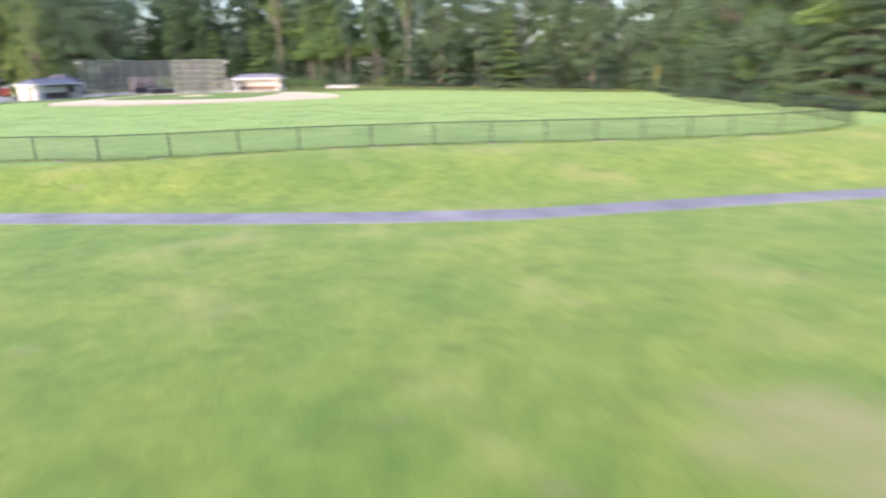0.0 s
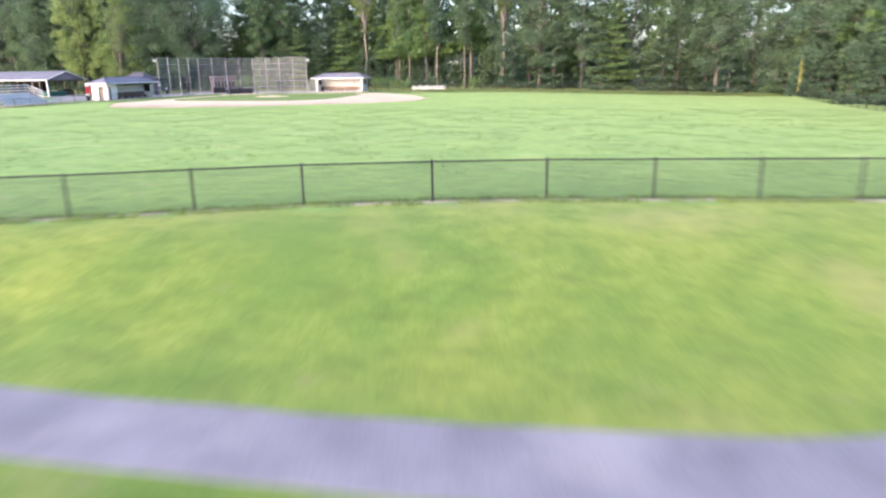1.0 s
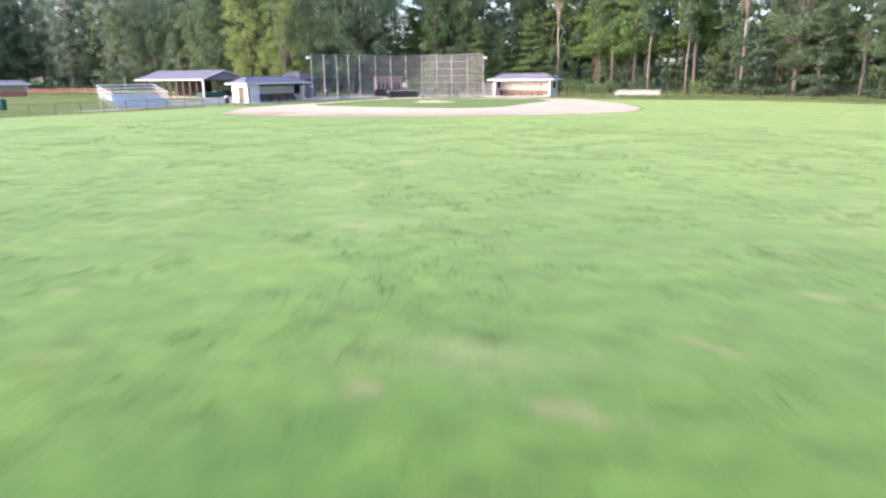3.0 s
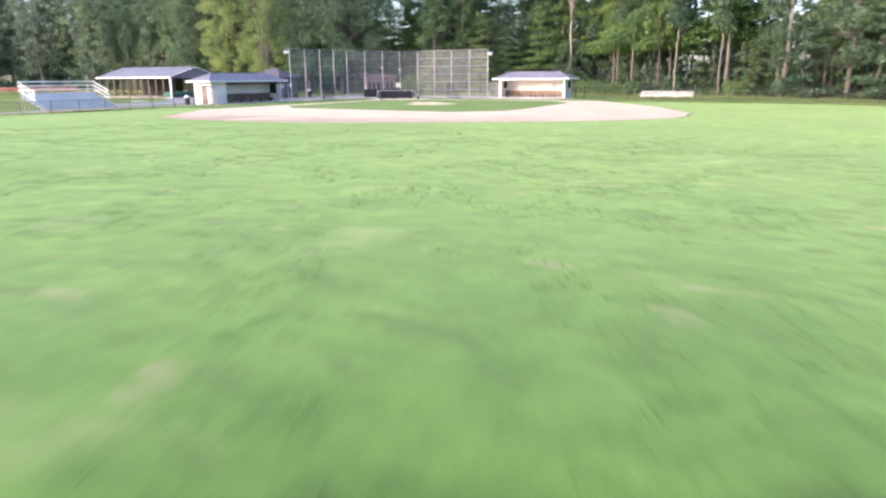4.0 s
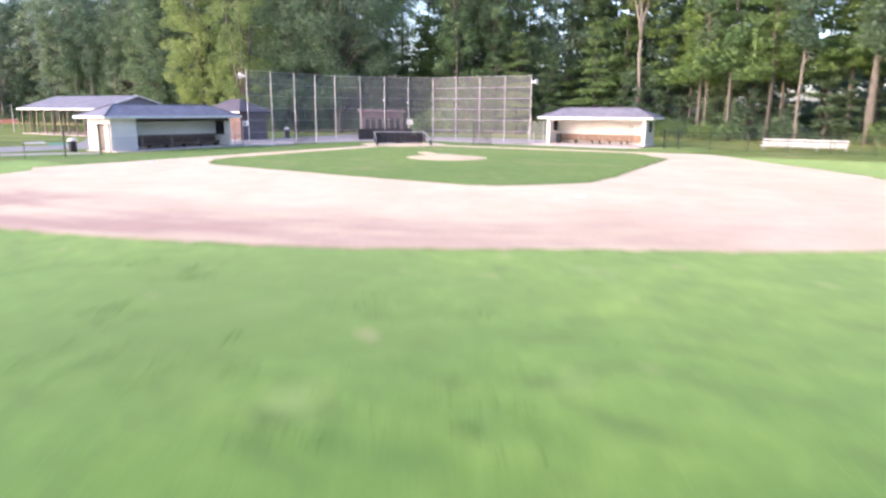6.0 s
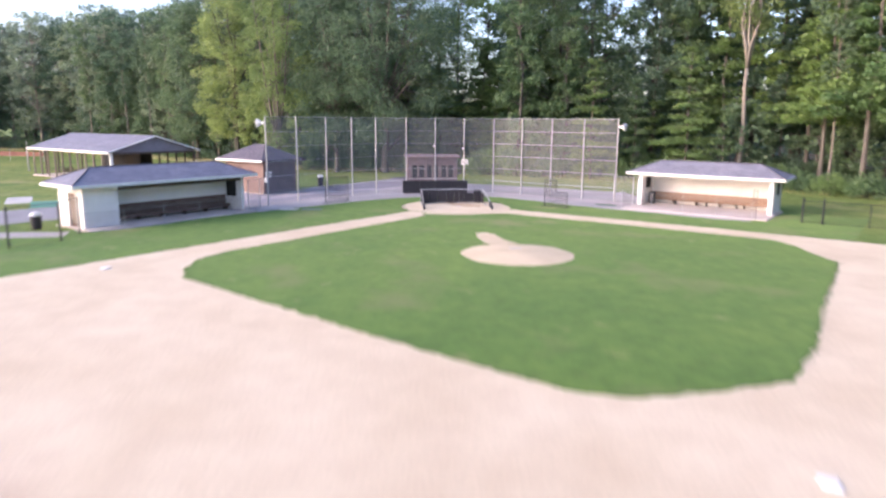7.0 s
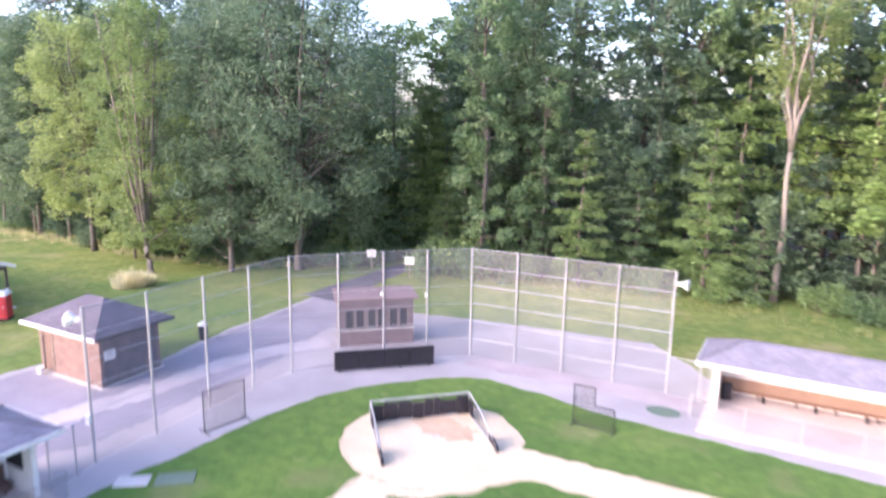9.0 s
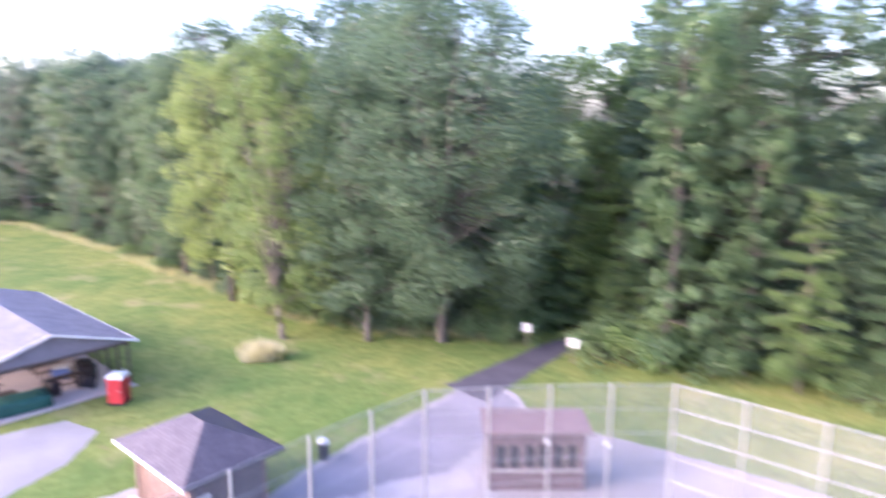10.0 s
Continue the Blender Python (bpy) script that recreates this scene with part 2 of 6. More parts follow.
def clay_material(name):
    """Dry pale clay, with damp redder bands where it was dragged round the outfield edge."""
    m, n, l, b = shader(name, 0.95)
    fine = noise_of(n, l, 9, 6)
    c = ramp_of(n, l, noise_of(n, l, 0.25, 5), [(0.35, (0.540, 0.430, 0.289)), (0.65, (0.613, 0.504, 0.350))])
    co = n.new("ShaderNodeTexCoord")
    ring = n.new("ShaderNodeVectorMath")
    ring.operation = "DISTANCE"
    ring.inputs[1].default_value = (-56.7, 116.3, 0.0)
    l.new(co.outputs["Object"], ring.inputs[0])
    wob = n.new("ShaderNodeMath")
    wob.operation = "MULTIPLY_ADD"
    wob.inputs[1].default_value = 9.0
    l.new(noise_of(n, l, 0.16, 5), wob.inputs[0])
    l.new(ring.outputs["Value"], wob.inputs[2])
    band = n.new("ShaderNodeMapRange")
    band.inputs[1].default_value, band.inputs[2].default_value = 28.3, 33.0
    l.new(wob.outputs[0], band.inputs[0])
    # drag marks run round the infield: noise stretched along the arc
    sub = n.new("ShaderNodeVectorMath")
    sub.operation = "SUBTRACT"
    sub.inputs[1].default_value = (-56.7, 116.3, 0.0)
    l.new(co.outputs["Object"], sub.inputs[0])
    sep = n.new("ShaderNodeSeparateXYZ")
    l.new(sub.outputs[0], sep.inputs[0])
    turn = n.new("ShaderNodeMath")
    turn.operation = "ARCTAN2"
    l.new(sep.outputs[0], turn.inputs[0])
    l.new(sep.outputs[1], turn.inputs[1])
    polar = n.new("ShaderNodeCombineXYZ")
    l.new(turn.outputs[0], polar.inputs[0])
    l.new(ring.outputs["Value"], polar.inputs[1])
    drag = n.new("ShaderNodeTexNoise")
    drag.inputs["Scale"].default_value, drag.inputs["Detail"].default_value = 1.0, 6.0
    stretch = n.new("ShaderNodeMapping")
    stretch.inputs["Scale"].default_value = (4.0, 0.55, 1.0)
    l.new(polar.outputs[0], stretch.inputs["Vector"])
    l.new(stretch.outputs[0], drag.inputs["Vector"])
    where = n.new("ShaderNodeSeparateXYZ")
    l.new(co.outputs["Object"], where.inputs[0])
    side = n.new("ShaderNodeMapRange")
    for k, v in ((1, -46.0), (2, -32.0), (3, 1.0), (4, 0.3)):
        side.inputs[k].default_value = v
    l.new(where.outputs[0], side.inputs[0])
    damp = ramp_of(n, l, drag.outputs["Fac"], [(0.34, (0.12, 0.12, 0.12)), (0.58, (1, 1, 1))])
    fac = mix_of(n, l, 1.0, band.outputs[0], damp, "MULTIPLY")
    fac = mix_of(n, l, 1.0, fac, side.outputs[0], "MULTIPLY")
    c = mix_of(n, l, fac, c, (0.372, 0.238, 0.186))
    scuff = ramp_of(n, l, noise_of(n, l, 0.9, 7), [(0.40, (0.95, 0.935, 0.93)), (0.60, (1.02, 1.02, 1.02))])
    c = mix_of(n, l, 1.0, c, scuff, "MULTIPLY")
    c = mix_of(n, l, 1.0, c, ramp_of(n, l, fine, [(0.3, (0.92, 0.92, 0.92)), (0.7, (1.06, 1.06, 1.06))]), "MULTIPLY")
    l.new(c, b.inputs["Base Color"])
    b.inputs["Sheen Weight"].default_value, b.inputs["Sheen Roughness"].default_value = 0.06, 0.6
    b.inputs["Sheen Tint"].default_value = (1.0, 0.93, 0.80, 1)
    bump_to(n, l, b, fine, 0.012)
    return m


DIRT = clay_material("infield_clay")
MOUND = plain("mound_clay", (0.53, 0.418, 0.270), (0.62, 0.502, 0.338), 6.0, 0.95, bump=0.02, big=0.5)
GRAVEL = plain("stone_dust", (0.308, 0.284, 0.284), (0.408, 0.377, 0.376), 14.0, 0.95, bump=0.02, big=0.25)


def patched_asphalt(name):
    """Old asphalt: grey with paler worn patches and thin cracks."""
    m, n, l, b = shader(name, 0.9)
    fine = noise_of(n, l, 24, 5)
    c = ramp_of(n, l, noise_of(n, l, 0.8, 6), [(0.3, (0.180, 0.166, 0.192)), (0.7, (0.268, 0.247, 0.280))])
    pale = ramp_of(n, l, noise_of(n, l, 0.33, 4), [(0.55, (0, 0, 0)), (0.70, (0.6, 0.6, 0.6))])
    c = mix_of(n, l, pale, c, (0.38, 0.345, 0.355))
    crack = n.new("ShaderNodeTexVoronoi")
    crack.feature = "DISTANCE_TO_EDGE"
    crack.inputs["Scale"].default_value = 0.55
    line = ramp_of(n, l, crack.outputs["Distance"], [(0.0, (0.55, 0.55, 0.55)), (0.012, (1, 1, 1))])
    c = mix_of(n, l, 1.0, c, line, "MULTIPLY")
    c = mix_of(n, l, 1.0, c, ramp_of(n, l, fine, [(0.3, (0.88, 0.88, 0.88)), (0.7, (1.1, 1.1, 1.1))]), "MULTIPLY")
    l.new(c, b.inputs["Base Color"])
    bump_to(n, l, b, fine, 0.006)
    return m


ASPHALT = patched_asphalt("worn_asphalt")
ASPHALT_DARK = plain("dark_asphalt", (0.060, 0.056, 0.075), (0.105, 0.098, 0.125), 16.0, 0.9, bump=0.008, big=0.5)
CONCRETE = plain("concrete", (0.42, 0.40, 0.38), (0.55, 0.52, 0.49), 8.0, 0.85, bump=0.005)
PALE_SLAB = plain("dusty_pale_concrete", (0.50, 0.425, 0.39), (0.59, 0.51, 0.47), 7.0, 0.9, bump=0.004)
WHITE = plain("white_paint", (0.70, 0.69, 0.67), (0.80, 0.79, 0.77), 4.0, 0.6)
# white raised above the other walls to put light into the dugout's interior
LIFTED_WHITE = plain("lifted_white_paint", (0.83, 0.82, 0.81), (0.88, 0.87, 0.86), 3.0, 0.6)
BLOCK = plain("painted_block", (0.72, 0.70, 0.67), (0.80, 0.78, 0.75), 3.0, 0.75, bump=0.004)
SHINGLE = shingle_material("grey_shingles", (0.178, 0.172, 0.208), (0.238, 0.230, 0.270))
SHINGLE_DARK = shingle_material("dark_shingles", (0.098, 0.086, 0.102), (0.134, 0.116, 0.136))
BRICK = brick_material("tan_brick", (0.158, 0.098, 0.084), (0.196, 0.124, 0.104), (0.215, 0.180, 0.166))
# darker, purplish copy of the shed brick: shade painted into the colour
BRICK_SHADED = brick_material("shaded_brick", (0.100, 0.080, 0.090), (0.125, 0.100, 0.110), (0.14, 0.12, 0.13))
BRICK_BROWN = brick_material("brown_brick", (0.128, 0.086, 0.092), (0.160, 0.110, 0.114), (0.19, 0.16, 0.165))
WOOD = plain("bench_wood", (0.245, 0.152, 0.105), (0.335, 0.218, 0.155), 9.0, 0.7)
WOOD_DARK = plain("dark_stained_wood", (0.060, 0.042, 0.036), (0.11, 0.08, 0.066), 9.0, 0.7)
WOOD_BROWN = plain("brown_stained_wood", (0.115, 0.072, 0.056), (0.175, 0.115, 0.09), 9.0, 0.7)
# near-black boards: the pavilion's inner shade put into the colour
WOOD_SHADE = plain("shade_dark_boards", (0.018, 0.014, 0.012), (0.034, 0.027, 0.023), 6.0, 0.85)
WOOD_GREY = plain("weathered_boards", (0.16, 0.13, 0.11), (0.25, 0.21, 0.17), 7.0, 0.85)
STEEL = plain("galvanised_steel", (0.34, 0.34, 0.345), (0.46, 0.46, 0.465), 12.0, 0.45, 0.35)
ALUMINIUM = plain("aluminium", (0.60, 0.61, 0.64), (0.74, 0.75, 0.78), 8.0, 0.4, 0.3)
BLACK_STEEL = plain("black_coated_steel", (0.012, 0.015, 0.013), (0.028, 0.033, 0.030), 10.0, 0.5)
BLACK_VINYL = plain("black_vinyl", (0.010, 0.009, 0.013), (0.022, 0.020, 0.028), 5.0, 0.45)
BLACK_NET = mesh_material("black_netting", (0.012, 0.012, 0.013), 0.0030, 0.022, 0.9)
DARK = plain("dark_interior", (0.012, 0.012, 0.014), (0.03, 0.03, 0.032), 4.0, 0.9)
GLASSY = plain("dark_window_glass", (0.020, 0.020, 0.024), (0.035, 0.035, 0.042), 2.0, 0.12)
YELLOW = plain("yellow_paint", (0.28, 0.255, 0.06), (0.34, 0.31, 0.085), 5.0, 0.5)
RED = plain("red_plastic", (0.50, 0.03, 0.04), (0.60, 0.05, 0.06), 5.0, 0.45)
GREEN = plain("green_carpet", (0.10, 0.15, 0.105), (0.15, 0.20, 0.15), 12.0, 0.95)
GREEN_DARK = plain("dark_green_paint", (0.013, 0.080, 0.062), (0.021, 0.115, 0.090), 5.0, 0.6)
RED_SCREEN = plain("red_windscreen", (0.20, 0.085, 0.062), (0.27, 0.12, 0.09), 3.0, 0.9)
BARK = plain("bark", (0.095, 0.082, 0.070), (0.185, 0.162, 0.140), 5.0, 0.95, bump=0.03, vary=0.3)
BARK_MID = plain("grey_tan_bark", (0.165, 0.142, 0.120), (0.265, 0.232, 0.200), 4.0, 0.95, bump=0.02, vary=0.25)
BARK_PALE = plain("pale_bark", (0.175, 0.150, 0.125), (0.275, 0.240, 0.205), 4.0, 0.95, bump=0.02, vary=0.2)
LEAF = leaf_material("broad_leaves", (0.122, 0.188, 0.112), (0.153, 0.228, 0.134), (0.190, 0.268, 0.160))
LEAF_BRIGHT = leaf_material("young_leaves", (0.144, 0.228, 0.100), (0.184, 0.276, 0.124), (0.230, 0.322, 0.154))
LEAF_YELLOW = leaf_material("yellow_green_leaves", (0.250, 0.325, 0.108), (0.305, 0.385, 0.138), (0.370, 0.440, 0.185), vary=False)
LEAF_PINE = leaf_material("pine_needles", (0.156, 0.246, 0.084), (0.204, 0.306, 0.106), (0.260, 0.368, 0.140), 0.3)
WEED = leaf_material("dry_weeds", (0.60, 0.57, 0.33), (0.72, 0.67, 0.42), (0.85, 0.80, 0.55), 0.5, False)
# mid green of the broad low-stemmed tree; also the haze-lightened oak
LEAF_MID = leaf_material("mid_green_leaves", (0.162, 0.236, 0.098), (0.204, 0.284, 0.120), (0.250, 0.330, 0.150))
LEAF_OAK = leaf_material("oak_leaves", (0.116, 0.184, 0.106), (0.148, 0.226, 0.131), (0.186, 0.268, 0.160), vary=False)
# leaf colour lightened and greyed to carry the haze over the far left trees
LEAF_HAZE = leaf_material("hazed_grey_green_leaves", (0.188, 0.250, 0.190), (0.236, 0.304, 0.228), (0.290, 0.356, 0.272))
LEAF_OLIVE = leaf_material("olive_leaves", (0.176, 0.240, 0.092), (0.216, 0.285, 0.112), (0.262, 0.328, 0.142))
STRAW = leaf_material("straw_grass", (0.38, 0.38, 0.19), (0.50, 0.48, 0.26), (0.64, 0.60, 0.37), 0.5, False)
FRINGE = leaf_material("turf_fringe", (0.065, 0.112, 0.026), (0.090, 0.148, 0.036), (0.125, 0.190, 0.052), 0.3, False)
VERGE = leaf_material("verge_grass", (0.165, 0.245, 0.058), (0.215, 0.305, 0.075), (0.275, 0.365, 0.105), 0.45, False)
MEADOW = leaf_material("meadow_grass", (0.22, 0.25, 0.085), (0.30, 0.32, 0.12), (0.40, 0.39, 0.18), 0.4, False)
TUFT = leaf_material("tufts", (0.102, 0.196, 0.040), (0.136, 0.240, 0.052), (0.186, 0.298, 0.080), 0.45, False)
CHAIN = veil_material("galvanised_chain_link", (0.32, 0.315, 0.345), 0.215)
CHAIN_THIN = veil_material("thin_black_chain_link", (0.02, 0.03, 0.024), 0.12)
CHAIN_BLACK = veil_material("black_chain_link", (0.018, 0.030, 0.022), 0.24)


# ---- building helpers ----
def finish(name, bm, material, smooth=False):
    bmesh.ops.recalc_face_normals(bm, faces=bm.faces)
    me = bpy.data.meshes.new(name)
    bm.to_mesh(me)
    bm.free()
    for mt in (material if isinstance(material, (list, tuple)) else (material,)):
        me.materials.append(mt)
    if smooth:
        me.polygons.foreach_set("use_smooth", [True] * len(me.polygons))
    return me


def part(name, bm, material, parent, label="", smooth=False):
    ob = new(name, finish(name, bm, material, smooth))
    ob.parent = parent
    return tagged(ob, label)


def thing(name, m, label, category, group="", kind=""):
    ob = new(name)
    ob.empty_display_size = 0.3
    ob.matrix_basis = m
    return tagged(ob, label, category, group, kind)


def single(name, bm, material, label, category, m=None, group="", kind="", smooth=False):
    ob = new(name, finish(name, bm, material, smooth))
    if m is not None:
        ob.matrix_basis = m
    return tagged(ob, label, category, group, kind)


def box(bm, x0, x1, y0, y1, z0, z1, bevel=0.0):
    geo = bmesh.ops.create_cube(bm, size=1.0)
    bmesh.ops.scale(bm, vec=(x1 - x0, y1 - y0, z1 - z0), verts=geo["verts"])
    bmesh.ops.translate(bm, vec=((x0 + x1) / 2, (y0 + y1) / 2, (z0 + z1) / 2), verts=geo["verts"])
    if bevel:
        edges = {e for v in geo["verts"] for e in v.link_edges}
        bmesh.ops.bevel(bm, geom=list(edges), offset=bevel, segments=1, affect="EDGES")
    return bm


def boxed(*a, bevel=0.0):
    return box(bmesh.new(), *a, bevel=bevel)


def tube(bm, points, radii, sides=8, cap=True):
    """A round bar along points, with a radius at each."""
    pts = [Vector(p) for p in points]
    if isinstance(radii, (int, float)):
        radii = [radii] * len(pts)
    rings = []
    for i, p in enumerate(pts):
        way = (pts[min(i + 1, len(pts) - 1)] - pts[max(i - 1, 0)]).normalized()
        a = way.orthogonal().normalized() if abs(way.z) < 0.95 else way.cross(Vector((0, 1, 0))).normalized()
        b = way.cross(a)
        rings.append([bm.verts.new(p + radii[i] * (math.cos(k * math.tau / sides) * a + math.sin(k * math.tau / sides) * b)) for k in range(sides)])
    for r, s in zip(rings, rings[1:]):
        for k in range(sides):
            bm.faces.new((r[k], r[(k + 1) % sides], s[(k + 1) % sides], s[k]))
    if cap:
        bm.faces.new(rings[0])
        bm.faces.new(rings[-1][::-1])
    return bm


def tubed(points, radii, sides=8):
    return tube(bmesh.new(), points, radii, sides)


def sheet(p, q, z0, z1, bm=None):
    """An upright sheet from p to q, with metres as its coordinates."""
    bm = bm or bmesh.new()
    uv = bm.loops.layers.uv.verify()
    far = math.hypot(q[0] - p[0], q[1] - p[1])
    h0, h1 = (z0, z0) if isinstance(z0, (int, float)) else z0
    t0, t1 = (z1, z1) if isinstance(z1, (int, float)) else z1
    vs = [bm.verts.new(v) for v in ((*p[:2], h0), (*q[:2], h1), (*q[:2], t1), (*p[:2], t0))]
    f = bm.faces.new(vs)
    for loop, c in zip(f.loops, ((0, 0), (far, 0), (far, t1 - h1), (0, t0 - h0))):
        loop[uv].uv = c
    return bm


def wall_uv(bm):
    """Metres as coordinates on every face: along and up (or along and up the slope)."""
    uv = bm.loops.layers.uv.verify()
    bm.normal_update()
    for f in bm.faces:
        nrm = f.normal
        along = Vector((-nrm.y, nrm.x, 0))
        along = along.normalized() if along.length > 0.01 else Vector((1, 0, 0))
        up = nrm.cross(along)
        for loop in f.loops:
            loop[uv].uv = (loop.vert.co.dot(along), loop.vert.co.dot(up))
    return bm


def quad_slab(bm, corners, thick):
    """A slab under a four- or three-sided face."""
    top = [bm.verts.new(c) for c in corners]
    low = [bm.verts.new(Vector(c) - Vector((0, 0, thick))) for c in corners]
    bm.faces.new(top)
    bm.faces.new(low[::-1])
    for i in range(len(top)):
        j = (i + 1) % len(top)
        bm.faces.new((top[i], low[i], low[j], top[j]))
    return bm


# ---- the lie of the land ----
def smooth(v):
    v = min(1.0, max(0.0, v))
    return v * v * (3 - 2 * v)


def lerp_along(v, knots):
    for (a, fa), (b, fb) in zip(knots, knots[1:]):
        if v <= b:
            return fa + (fb - fa) * max(0.0, (v - a) / (b - a))
    return knots[-1][1]


FENCE_LINE = [(-60, 15.0), (-40, 18.6), (-28, 22.4), (-16.2, 24.7), (-11.1, 27.0), (-5.7, 29.2), (-0.2, 30.4), (6.8, 31.4), (13.5, 33.4), (19.5, 38.5), (60, 60)]
ROAD_LINE = [(-60, 17.0), (-16, 19.2), (-8, 19.4), (-3, 19.75), (1.0, 20.3), (4.5, 21.4), (8.5, 22.7), (14.5, 24.4), (30, 29.5), (60, 40)]
ROAD_HALF = 0.82


def ground_z(x, y):
    fence, road = lerp_along(x, FENCE_LINE), lerp_along(x, ROAD_LINE)
    if y <= fence:
        z = -0.36 + 1.17 * smooth((y - road - 1.0) / max(2.0, fence - road - 2.4))
    else:
        z = 0.81 * (1 - smooth((y - fence) / max(20.0, 84.0 - fence)))
    z -= 0.95 * smooth((x + 25) / 50) * smooth((y - 60) / 65)
    return z


def turf_of(x, y):
    """0 in the outfield, 1 on the bank and before it, 2 on the lawns round the field, 3 on the darker apron before dugouts and backstop."""
    if y + 0.6 < lerp_along(x, FENCE_LINE):
        return 1
    if y > 129.5 or (x < -70.2 and y > 98.5) or x < -78:
        return 3 if -81.5 < x < -44 and 98.5 < y < 141.5 else 2
    return 0


def grid_lines(lo, hi, step, far):
    inner = list(np.arange(lo, hi + 0.01, step))
    out = [25, 60, 130, 300, 700, 1500, far]
    return [lo - v for v in reversed(out)] + inner + [hi + v for v in out]


gx, gy = grid_lines(-130, 45, 1.25, 3000), grid_lines(-25, 160, 1.25, 3000)
verts = [(x, y, ground_z(min(60, max(-140, x)), min(200, max(-40, y)))) for y in gy for x in gx]
w = len(gx)
faces = [(j * w + i, j * w + i + 1, (j + 1) * w + i + 1, (j + 1) * w + i) for j in range(len(gy) - 1) for i in range(w - 1)]
me = bpy.data.meshes.new("ground")
me.from_pydata(verts, [], faces)
me.materials.append(GRASS)
me.materials.append(BANK)
me.materials.append(LAWN)
me.materials.append(INFIELD)
me.polygons.foreach_set("material_index", [turf_of(*verts[f[0]][:2]) for f in faces])
me.polygons.foreach_set("use_smooth", [True] * len(me.polygons))
tagged(new("ground", me), "wide mown green grass of the outfield, bank and lawns", "ground", kind="structure")


def ragged(points, step=0.45, jitter=0.07, seed=1):
    """A closed outline, cut fine and worn uneven."""
    rnd = random.Random(seed)
    out = []
    for (x0, y0), (x1, y1) in zip(points, points[1:] + points[:1]):
        n = max(1, int(math.hypot(x1 - x0, y1 - y0) / step))
        for k in range(n):
            f = k / n
            out.append((x0 + (x1 - x0) * f + rnd.uniform(-jitter, jitter), y0 + (y1 - y0) * f + rnd.uniform(-jitter, jitter)))
    return out


def lay(name, points, z, material, label, category, thick=0.05, follow=False, **k):
    """A layer on the ground, as thick as told, with the given outline."""
    bm = bmesh.new()
    hz = (lambda x, y: ground_z(x, y) + z) if follow else (lambda x, y: z)
    top = [bm.verts.new((x, y, hz(x, y))) for x, y in points]
    low = [bm.verts.new((x, y, hz(x, y) - thick)) for x, y in points]
    bm.faces.new(top)
    for i in range(len(top)):
        j = (i + 1) % len(top)
        bm.faces.new((top[i], top[j], low[j], low[i]))
    return single(name, bm, material, label, category, kind="structure", **k)


def arc(cx, cy, r, a0, a1, n):
    return [(cx + r * math.cos(radians(a0 + (a1 - a0) * i / n)), cy + r * math.sin(radians(a0 + (a1 - a0) * i / n))) for i in range(n + 1)]


# the footpath across the bank, laid as a strip
bm = bmesh.new()
xs = list(np.arange(-130, 100, 0.6))
rows = []
for x in xs:
    yc = lerp_along(x, ROAD_LINE)
    wob = [0.06 * noise.noise((x * 0.7, s, 3.0)) for s in (0, 5)]
    rows.append([bm.verts.new((x, yc + s + wv, ground_z(x, yc + s) + dz)) for s, wv, dz in ((-ROAD_HALF, wob[0], -0.02), (-ROAD_HALF + 0.02, wob[0], 0.010), (0, 0, 0.022), (ROAD_HALF - 0.02, wob[1], 0.010), (ROAD_HALF, wob[1], -0.02))])
for a, b in zip(rows, rows[1:]):
    for k in range(4):
        bm.faces.new((a[k], b[k], b[k + 1], a[k + 1]))
single("footpath", bm, ASPHALT, "narrow worn grey asphalt footpath across the grass", "path", kind="structure")

MOUND_AT, HOME = (-56.7, 116.3), (-69.9, 129.9)


def clay_rim():
    """The outer edge of the clay: a round sweep about the mound that swells past second base and turns in at the end."""
    out = []
    for i in range(56):
        a = 257 + 88 * i / 55
        r = 31.0 + 2.3 * smooth((a - 304) / 25) - 3.4 * smooth((a - 330) / 18) + 0.12 * noise.noise((a * 0.12, 1.0, 0.0))
        out.append((MOUND_AT[0] + r * math.cos(radians(a)), MOUND_AT[1] + r * math.sin(radians(a))))
    return out


outer = [(-71.0, 104.0), (-71.1, 96.0)] + [(-69.9, 95.6), (-67.6, 91.6), (-65.0, 88.4)] + clay_rim() + [(-29.4, 112.0), (-32.0, 117.7), (-36.9, 124.2), (-40.6, 129.4), (-42.6, 131.3), (-52.0, 131.25), (-66.0, 131.0), (-69.0, 131.2), (-71.0, 129.0), (-71.15, 118.0)]
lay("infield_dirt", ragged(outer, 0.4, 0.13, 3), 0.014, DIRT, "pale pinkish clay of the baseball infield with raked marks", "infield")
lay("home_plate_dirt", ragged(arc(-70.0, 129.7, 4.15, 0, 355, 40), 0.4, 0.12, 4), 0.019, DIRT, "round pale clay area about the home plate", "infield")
inner = [(-68.6, 123.9), (-69.2, 124.8), (-67.9, 125.3), (-66.5, 126.6), (-65.5, 128.0), (-64.8, 128.6), (-55.0, 128.9), (-47.6, 128.8), (-46.3, 127.7), (-45.0, 125.6), (-43.7, 124.0), (-43.1, 114.3), (-42.7, 109.3),
         (-42.8, 106.3), (-44.3, 104.1), (-45.8, 102.7), (-47.1, 102.3), (-50.5, 102.3), (-55.2, 102.6), (-60.0, 103.0), (-65.1, 103.35), (-66.6, 104.4), (-67.9, 106.0), (-68.4, 108.0)]
lay("infield_grass", ragged(inner, 0.35, 0.11, 5), 0.034, INFIELD, "darker green mown grass square of the infield", "infield grass")


